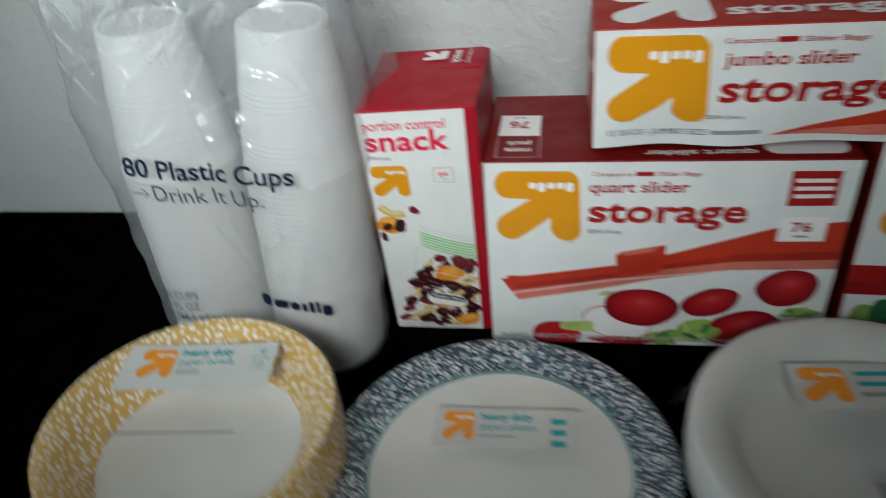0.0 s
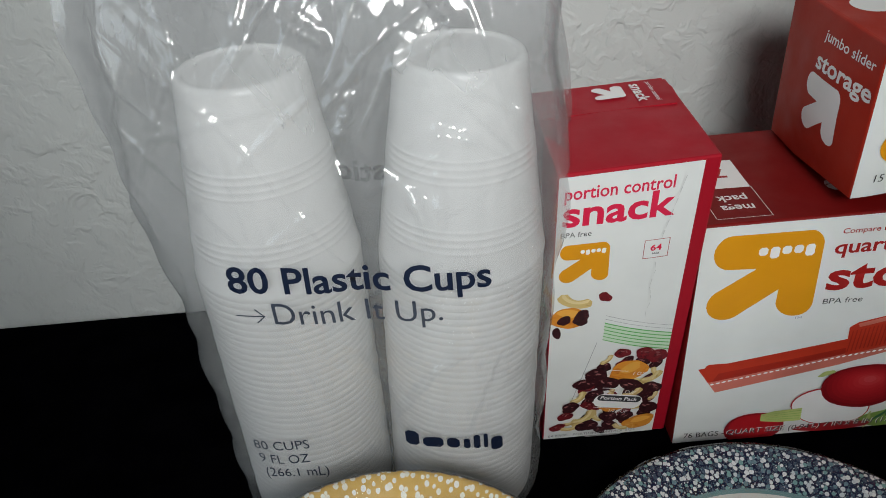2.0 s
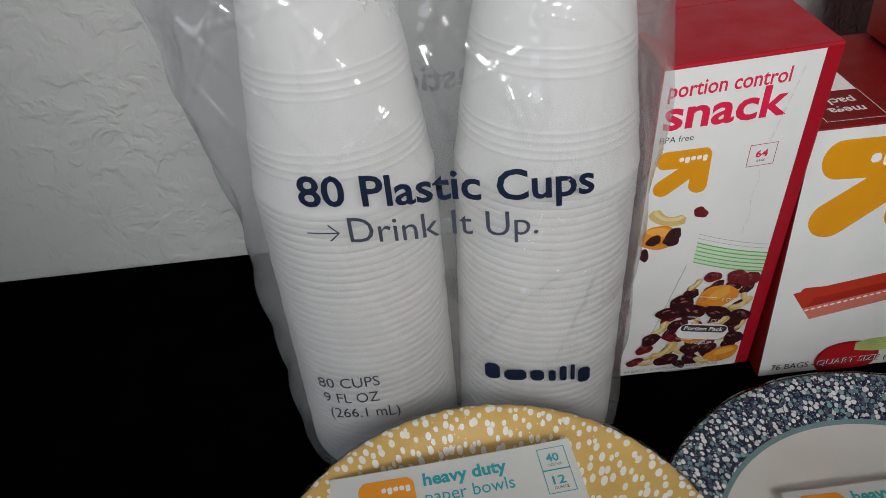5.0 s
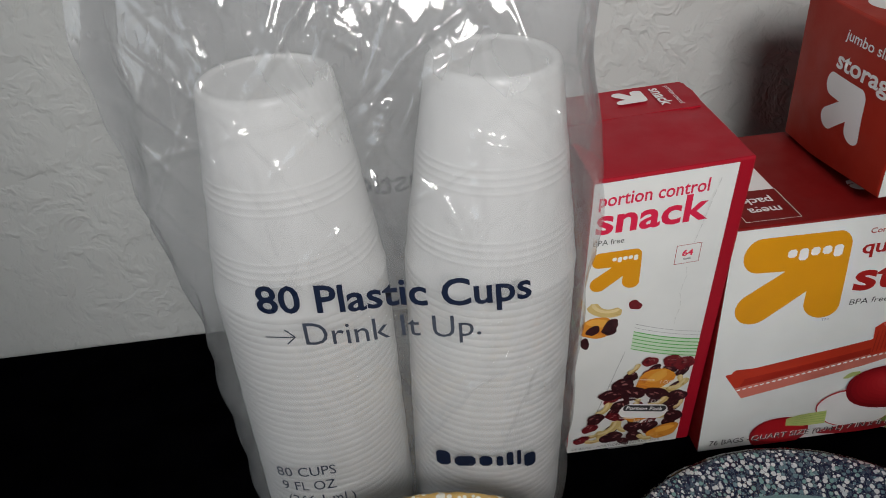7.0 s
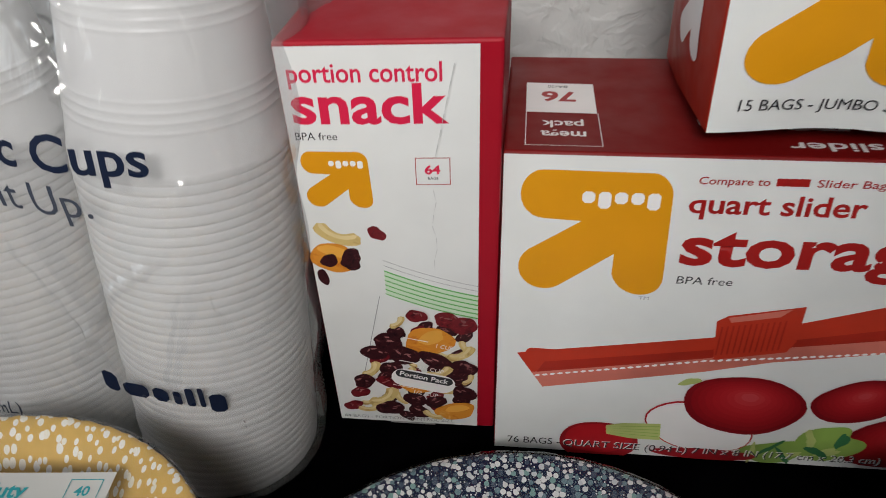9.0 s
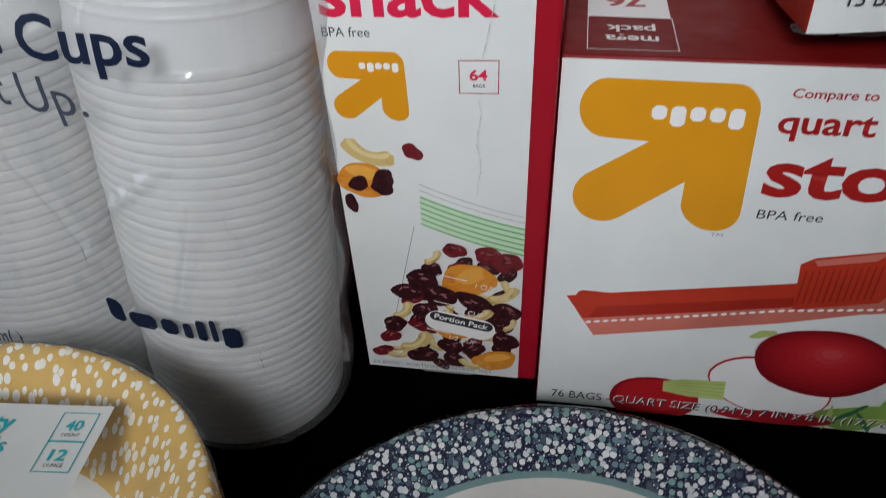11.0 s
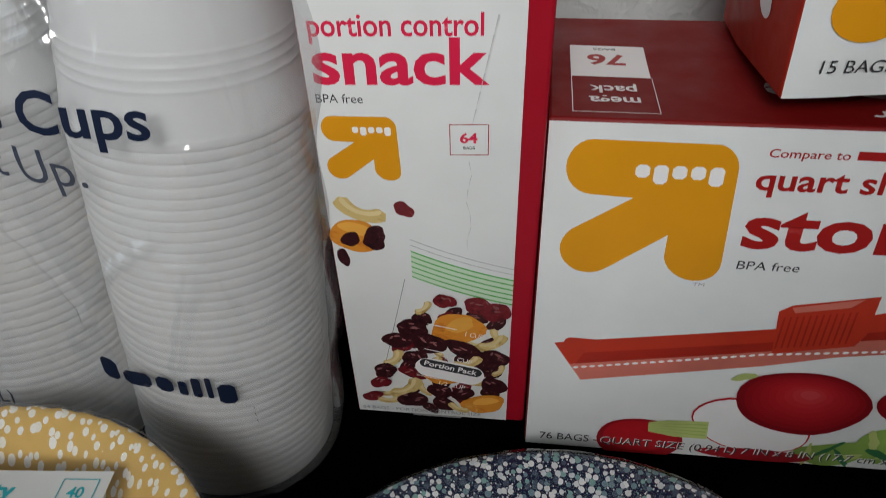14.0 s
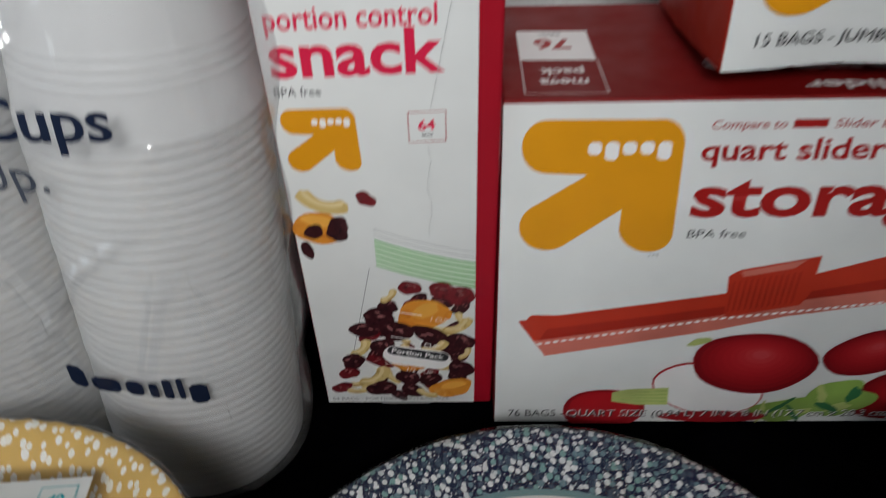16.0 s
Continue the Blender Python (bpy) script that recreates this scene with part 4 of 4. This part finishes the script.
def fold_lines(x, z):
    """Single sharp creases pulled across the front film."""
    out = 0.0
    for k, (xa, za, xb, zb) in enumerate(FOLD_LINES):
        dx, dz = xb - xa, zb - za
        t = ((x - xa) * dx + (z - za) * dz) / (dx * dx + dz * dz)
        if -0.15 < t < 1.15:
            d = abs((x - xa) * dz - (z - za) * dx) / math.hypot(dx, dz)
            d += 0.0012 * abs(math.sin(9 * t + k))
            if d < 0.0042:
                out += (1 - d / 0.0042) * 0.0030 * min(1.0, 5 * (t + 0.15), 5 * (1.15 - t))
    return out


def bag_ends(z):
    x0 = -0.2460 - 0.0040 * min(1.0, z / 0.06) - 0.0012 * math.sin(z * 75) - 0.0008 * math.sin(z * 190 + 1)
    fin = max(0.0, min(1.0, (z - 0.11) / 0.15))
    x0 -= 0.018 * fin * fin * (3 - 2 * fin)
    x1 = -0.0800 + 0.0110 * min(1.0, z / 0.16) + 0.0065 * math.exp(-((z - 0.19) / 0.03) ** 2) + 0.0010 * math.sin(z * 120)
    if z > 0.25:
        x1 += 0.004 * (z - 0.25) / 0.1
    return x0, x1


def bag_bm(front):
    bm = bmesh.new()
    nu, nz, top = 290, 400, 0.345
    rows = []
    for j in range(nz + 1):
        z = 0.0006 + (top - 0.0006) * j / nz
        x0, x1 = bag_ends(z)
        row = []
        for i in range(nu + 1):
            u = 0.5 - 0.5 * math.cos(math.pi * i / nu)
            x = x0 + (x1 - x0) * (0.25 * i / nu + 0.75 * u)
            row.append(bm.verts.new((x, bag_shape(x, z, front), z)))
        rows.append(row)
    for a, b in zip(rows, rows[1:]):
        for i in range(nu):
            bm.faces.new((a[i], a[i + 1], b[i + 1], b[i]))
    bmesh.ops.recalc_face_normals(bm, faces=bm.faces[:])
    return bm


def bag_of_cups():
    pack = thing("bag_of_plastic_cups", (0, 0, 0), "clear plastic bag holding two tall stacks of white plastic cups", "cup pack")
    first = part("plastic_cup", cup_bm(), CUP, pack, smooth=True)
    me = first.data
    k = 0
    for ax in (LEFT_AXIS, RIGHT_AXIS):
        rnd = random.Random(3)
        for i in range(40):
            ob = first if k == 0 else new("plastic_cup", me)
            ob.parent = pack
            x, y = axis_at(ax, i * PITCH)
            lean = math.degrees(math.atan2(ax[1][0] - ax[0][0], STACK_H))
            ob.matrix_local = pose(x + rnd.uniform(-0.0002, 0.0002), y + rnd.uniform(-0.0002, 0.0002), 0.0012 + i * PITCH, 0, lean, 0) @ pose(0, 0, 0, rnd.uniform(-0.15, 0.15), 0, rnd.uniform(0, 360))
            k += 1
    part("bag_front", bag_bm(True), BAG, pack, "clear crinkled front film", True)
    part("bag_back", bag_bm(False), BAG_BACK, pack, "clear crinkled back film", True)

    fin = bmesh.new()
    rows = []
    for j in range(61):
        z = 0.028 + 0.235 * j / 60
        x1 = bag_ends(z)[1]
        rows.append([fin.verts.new((x1 - 0.004 + 0.013 * i / 12 * min(1, j / 8), 0.392 + 0.034 * i / 12 + 0.0016 * math.sin(i * 1.9 + z * 60) * (i / 12), z + 0.004 * i / 12)) for i in range(13)])
    for p, q in zip(rows, rows[1:]):
        for i in range(12):
            fin.faces.new((p[i], p[i + 1], q[i + 1], q[i]))
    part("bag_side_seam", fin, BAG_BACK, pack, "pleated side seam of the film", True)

    def on_bag(skew=0.0, x_mid=0.0):
        return lambda u, v: Vector((u, bag_shape(u, v + skew * (u - x_mid), True) - 0.0006, v + skew * (u - x_mid)))
    f = Face(pack, on_bag(-0.050, -0.105), (0, -1, 0))
    f.put("lettering", lettering("80 Plastic Cups", -0.2140, 0.1640, 0.1095, 0.0122, 0.018), INK_NAVY)
    f.put("lettering", lettering("Drink It Up.", -0.1975, 0.1478, 0.0715, 0.0118), INK_SLATE)
    f.put("arrow_shaft", sheet(-0.2135, -0.2015, 0.1518, 0.1524, 6, 1), INK_SLATE)
    for s in (1, -1):
        f.put("arrow_barb", outline([(-0.2010, 0.1521), (-0.2048, 0.1521 + s * 0.0040), (-0.2053, 0.1521 + s * 0.0035), (-0.2017, 0.1521)][::s]), INK_SLATE)
    # the same print on the far side, seen in reverse through the film
    back = Face(pack, lambda u, v: Vector((-0.319 - u, bag_shape(-0.319 - u, v, False) + 0.0006, v)), (0, 1, 0))
    back.put("lettering", lettering("80 Plastic Cups", -0.2140, 0.1735, 0.1095, 0.0122, 0.018), INK_NAVY)
    g = Face(pack, on_bag(0.05, -0.21), (0, -1, 0))
    for txt, u, v, wd in (("80 CUPS", -0.2265, 0.0655, 0.0285), ("9 FL OZ", -0.2255, 0.0555, 0.0260), ("(266.1 mL)", -0.2240, 0.0455, 0.0330)):
        g.put("lettering", lettering(txt, u, v, wd, 0.0066), INK_SLATE)
    # the maker's word as plain bars
    b = Face(pack, on_bag(-0.13, -0.15), (0, -1, 0))
    for u, wd, lo, hi in ((-0.1500, 0.0066, 0.0, 0.0098), (-0.1416, 0.0100, 0.0, 0.0068), (-0.1298, 0.0062, 0.0, 0.0068), (-0.1216, 0.0032, 0.0, 0.0068), (-0.1166, 0.0032, 0.0, 0.0092), (-0.1116, 0.0020, 0.0, 0.0100), (-0.1080, 0.0058, -0.0028, 0.0068)):
        b.put("maker_bar", block(u, u + wd, 0.0645 + lo, 0.0645 + hi), INK_NAVY)
    return pack


# ---- shrink-wrapped packs ----
def film_cap(r, z_top, z_low, dip=0.0):
    prof = [(0.0, z_top - dip), (r * 0.35, z_top - dip), (r * 0.7, z_top - dip * 0.7), (r * 0.9, z_top - dip * 0.2), (r * 0.985, z_top), (r + 0.0008, z_top - 0.0018)]
    prof += [(r + 0.0010, z_top * 0.5 + z_low * 0.5), (r * 0.97, z_low)]
    bm = lathe(prof, 96)
    for v in bm.verts:
        a = math.atan2(v.co.y, v.co.x)
        q = math.hypot(v.co.x, v.co.y)
        if q > r * 0.95:
            s = 1 + 0.006 * abs(math.sin(a * 17 + math.sin(a * 5))) if v.co.z < z_top - 0.001 else 1
            v.co.x, v.co.y = v.co.x * s, v.co.y * s
    return bm


def film_tag(parent, r, angle, z, size, seed):
    """A crumpled ear of surplus film at the rim."""
    rnd = random.Random(seed)
    bm = bmesh.new()
    bmesh.ops.create_grid(bm, x_segments=7, y_segments=7, size=size / 2)
    c, s = math.cos(radians(angle)), math.sin(radians(angle))
    for v in bm.verts:
        x, y = v.co.x, v.co.y
        d = r + size * 0.35 + x
        e = y * (0.6 + 0.4 * rnd.random())
        v.co = (d * c - e * s, d * s + e * c, z + 0.25 * size * rnd.uniform(-1, 1) - x * 0.3)
    part("film_ear", bm, SHRINK, parent)


def paper_bowls():
    r, top, n, pitch = 0.0855, 0.0720, 34, 0.00115
    p = thing("paper_bowl_pack", (-0.1580, 0.2365, 0.0), "shrink-wrapped stack of yellow paper bowls with white dots", "paper bowls")
    d = 0.0330
    wall_prof = [(r * 0.955, d - 0.0026), (r * 0.985, d - 0.0022), (r, d - 0.0008), (r * 0.992, d), (r * 0.965, d - 0.0003), (r * 0.90, d - 0.0050), (r * 0.80, d - 0.0160), (r * 0.705, d - 0.0285)]
    inner = [(r * 0.705, d - 0.0285), (r * 0.66, d - 0.0312), (r * 0.60, d - 0.0322), (0.0, d - 0.0324)]
    wall, base = None, None
    for i in range(n):
        z = top - d - i * pitch
        if wall is None:
            def flutes(bm):
                for v in bm.verts:
                    a, q = math.atan2(v.co.y, v.co.x), math.hypot(v.co.x, v.co.y)
                    k = max(0.0, (q / r - 0.72) / 0.28)
                    v.co.z += 0.00045 * k * math.sin(a * 60)
                return bm
            wall = part("bowl", flutes(lathe(wall_prof, 180)), YELLOW_DOTS, p, smooth=True)
            base = part("bowl_base", lathe(inner, 96), PAPER_WHITE, wall, "white inside base", True)
            wall.location = (0, 0, z)
        else:
            ob = new("bowl", wall.data)
            ob.parent = p
            ob.matrix_local = pose(0.0004 * math.sin(i * 2.1), 0.0004 * math.cos(i * 1.3), z, 0, 0, i * 23)
    part("outer_base", lathe([(0.0, 0.0), (r * 0.62, 0.0), (r * 0.72, 0.006), (r * 0.93, top - n * pitch - 0.004), (r * 0.90, top - n * pitch - 0.003)], 96), PAPER_WHITE, p, "white underside of the lowest bowl", True)
    film = part("shrink_film", film_cap(r, top + 0.0012, 0.020, 0.0015), SHRINK, p, "clear shrink film", True)
    turn = math.radians(4.7)

    def on_top(u, v):
        x, y = u * math.cos(turn) - v * math.sin(turn), u * math.sin(turn) + v * math.cos(turn)
        return Vector((x, y, top + 0.0018 - 0.0015 * (1 - min(1, math.hypot(x, y) / r) ** 2)))
    lab = part("label_sheet", bend_to(sheet(-0.0545, 0.0415, 0.0200, 0.0580, 16, 8), on_top), LABEL_WHITE, p, "off-white paper label under the film")
    f = Face(lab, on_top, (0, 0, 1))
    f.mark(-0.0440, 0.0300, 0.0225, 0.0235, INK_ORANGE, INK_WHITE)
    f.put("lettering", lettering("heavy duty", -0.0185, 0.0480, 0.0330, 0.0058, 0.03), INK_TEAL)
    f.put("lettering", lettering("paper bowls", -0.0185, 0.0400, 0.0345, 0.0058), INK_TEAL)
    for k in range(2):
        f.put("small_print", sheet(-0.0185, -0.0035, 0.0350 - 0.0025 * k, 0.0360 - 0.0025 * k, 2, 1), INK_GREY)
    for v0, a, b in ((0.0445, "40", "COUNT"), (0.0340, "12", "OUNCE")):
        f.put("count_frame", frame_bm(0.0275, 0.0385, v0, v0 + 0.0105, 0.0003), INK_TEAL)
        f.put("lettering", lettering(a, 0.0303, v0 + 0.0040, 0.0050, 0.0038, 0.02), INK_TEAL)
        f.put("lettering", lettering(b, 0.0302, v0 + 0.0018, 0.0056, 0.0012), INK_BLACK)
    f.put("plain_bar", sheet(-0.0450, 0.0320, -0.0140, -0.0125, 6, 1), INK_GREY)
    film_tag(p, r, -12, 0.036, 0.022, 4)
    film_tag(p, r, 8, 0.030, 0.016, 9)
    return p


def speckled_plates():
    r, top, n, pitch = 0.1050, 0.0225, 11, 0.0013
    p = thing("speckled_plate_pack", (0.0160, 0.2575, 0.0), "shrink-wrapped stack of navy speckled paper plates with white centres", "paper plates")
    rim = [(r * 0.985, -0.0024), (r, -0.0012), (r * 0.992, 0.0), (r * 0.96, 0.0004), (r * 0.86, -0.0030), (r * 0.765, -0.0070)]
    plate = None
    for i in range(n):
        z = top - i * pitch
        if plate is None:
            plate = part("plate", lathe(rim, 160), NAVY_DOTS, p, smooth=True)
            plate.location = (0, 0, z)
            part("teal_ring", lathe([(r * 0.765, -0.0070), (r * 0.744, -0.0080)], 128), INK_RING, plate, "dull teal ring", True)
            part("plate_centre", lathe([(r * 0.744, -0.0080), (r * 0.69, -0.0092), (r * 0.5, -0.0096), (0, -0.0097)], 128), PAPER_WHITE, plate, "white plate centre", True)
        else:
            ob = new("plate", plate.data)
            ob.parent = p
            ob.matrix_local = pose(0.0003 * math.sin(i * 2.1), 0.0003 * math.cos(i * 1.3), z, 0, 0, i * 31)
    part("plate_underside", lathe([(0, 0), (r * 0.74, 0), (r * 0.97, top - n * pitch - 0.002)], 96), PAPER_WHITE, p, smooth=True)
    part("shrink_film", film_cap(r, top + 0.0012, 0.004, 0.003), SHRINK, p, "clear shrink film", True)
    turn = math.radians(1.5)

    def on_top(u, v):
        x, y = u * math.cos(turn) - v * math.sin(turn), u * math.sin(turn) + v * math.cos(turn)
        return Vector((x, y, top + 0.0006 - 0.003 * (1 - min(1, math.hypot(x, y) / r) ** 2)))
    lab = part("label_sheet", bend_to(sheet(-0.0420, 0.0485, 0.0105, 0.0410, 14, 6), on_top), LABEL_WHITE, p, "off-white paper label under the film")
    f = Face(lab, on_top, (0, 0, 1))
    f.mark(-0.0365, 0.0155, 0.0205, 0.0225, INK_ORANGE, INK_WHITE)
    f.put("lettering", lettering("heavy duty", -0.0130, 0.0320, 0.0330, 0.0058, 0.03), INK_TEAL)
    f.put("lettering", lettering("paper plates", -0.0130, 0.0240, 0.0350, 0.0058), INK_TEAL)
    f.put("small_print", sheet(-0.0130, 0.0090, 0.0185, 0.0196, 2, 1), INK_GREY)
    for k in range(3):
        f.put("count_bar", sheet(0.0310, 0.0400, 0.0120 + 0.0085 * k, 0.0165 + 0.0085 * k, 2, 1), INK_TEAL)
    film_tag(p, r, 172, 0.012, 0.018, 3)
    return p


def white_plates():
    r, top, n, pitch = 0.0960, 0.0500, 26, 0.00165
    p = thing("white_plate_pack", (0.2200, 0.2660, 0.0), "shrink-wrapped stack of plain white deep-rimmed plates", "paper plates")
    rim = [(r * 0.965, -0.0050), (r * 0.99, -0.0036), (r, -0.0014), (r * 0.985, 0.0), (r * 0.95, 0.0004), (r * 0.82, -0.0022), (r * 0.755, -0.0075), (r * 0.70, -0.0160), (r * 0.655, -0.0190), (r * 0.5, -0.0196), (0, -0.0198)]
    plate = None
    for i in range(n):
        z = top - i * pitch
        if plate is None:
            plate = part("plate", lathe(rim, 128), FOAM_WHITE, p, smooth=True)
            plate.location = (0, 0, z)
        else:
            ob = new("plate", plate.data)
            ob.parent = p
            ob.matrix_local = pose(0.0005 * math.sin(i * 2.1), 0.0005 * math.cos(i * 1.3), max(z, 0.0200), 0, 0, i * 31)
    part("shrink_film", film_cap(r, top + 0.0012, 0.006, 0.003), SHRINK, p, "clear shrink film", True)
    turn = math.radians(3)

    def on_top(u, v):
        x, y = u * math.cos(turn) - v * math.sin(turn), u * math.sin(turn) + v * math.cos(turn)
        return Vector((x, y, top + 0.0006 - 0.003 * (1 - min(1, math.hypot(x, y) / r) ** 2)))
    lab = part("label_sheet", bend_to(sheet(-0.0340, 0.0560, 0.0200, 0.0550, 14, 6), on_top), LABEL_WHITE, p, "off-white paper label under the film")
    f = Face(lab, on_top, (0, 0, 1))
    f.mark(-0.0290, 0.0250, 0.0270, 0.0265, INK_ORANGE, INK_WHITE)
    for k, wd in enumerate((0.034, 0.034, 0.018)):
        f.put("plain_bar", sheet(0.0030, 0.0030 + wd, 0.0450 - 0.0080 * k, 0.0485 - 0.0080 * k, 2, 1), INK_TEAL if k < 2 else INK_GREY)
    f.put("plain_bar", sheet(-0.0100, 0.0300, -0.0400, -0.0300, 2, 1), INK_GREY)
    film_tag(p, r, 150, 0.020, 0.018, 6)
    return p


quart_carton()
snack_carton()
jumbo_carton()
leafy_carton()
bag_of_cups()
paper_bowls()
speckled_plates()
white_plates()
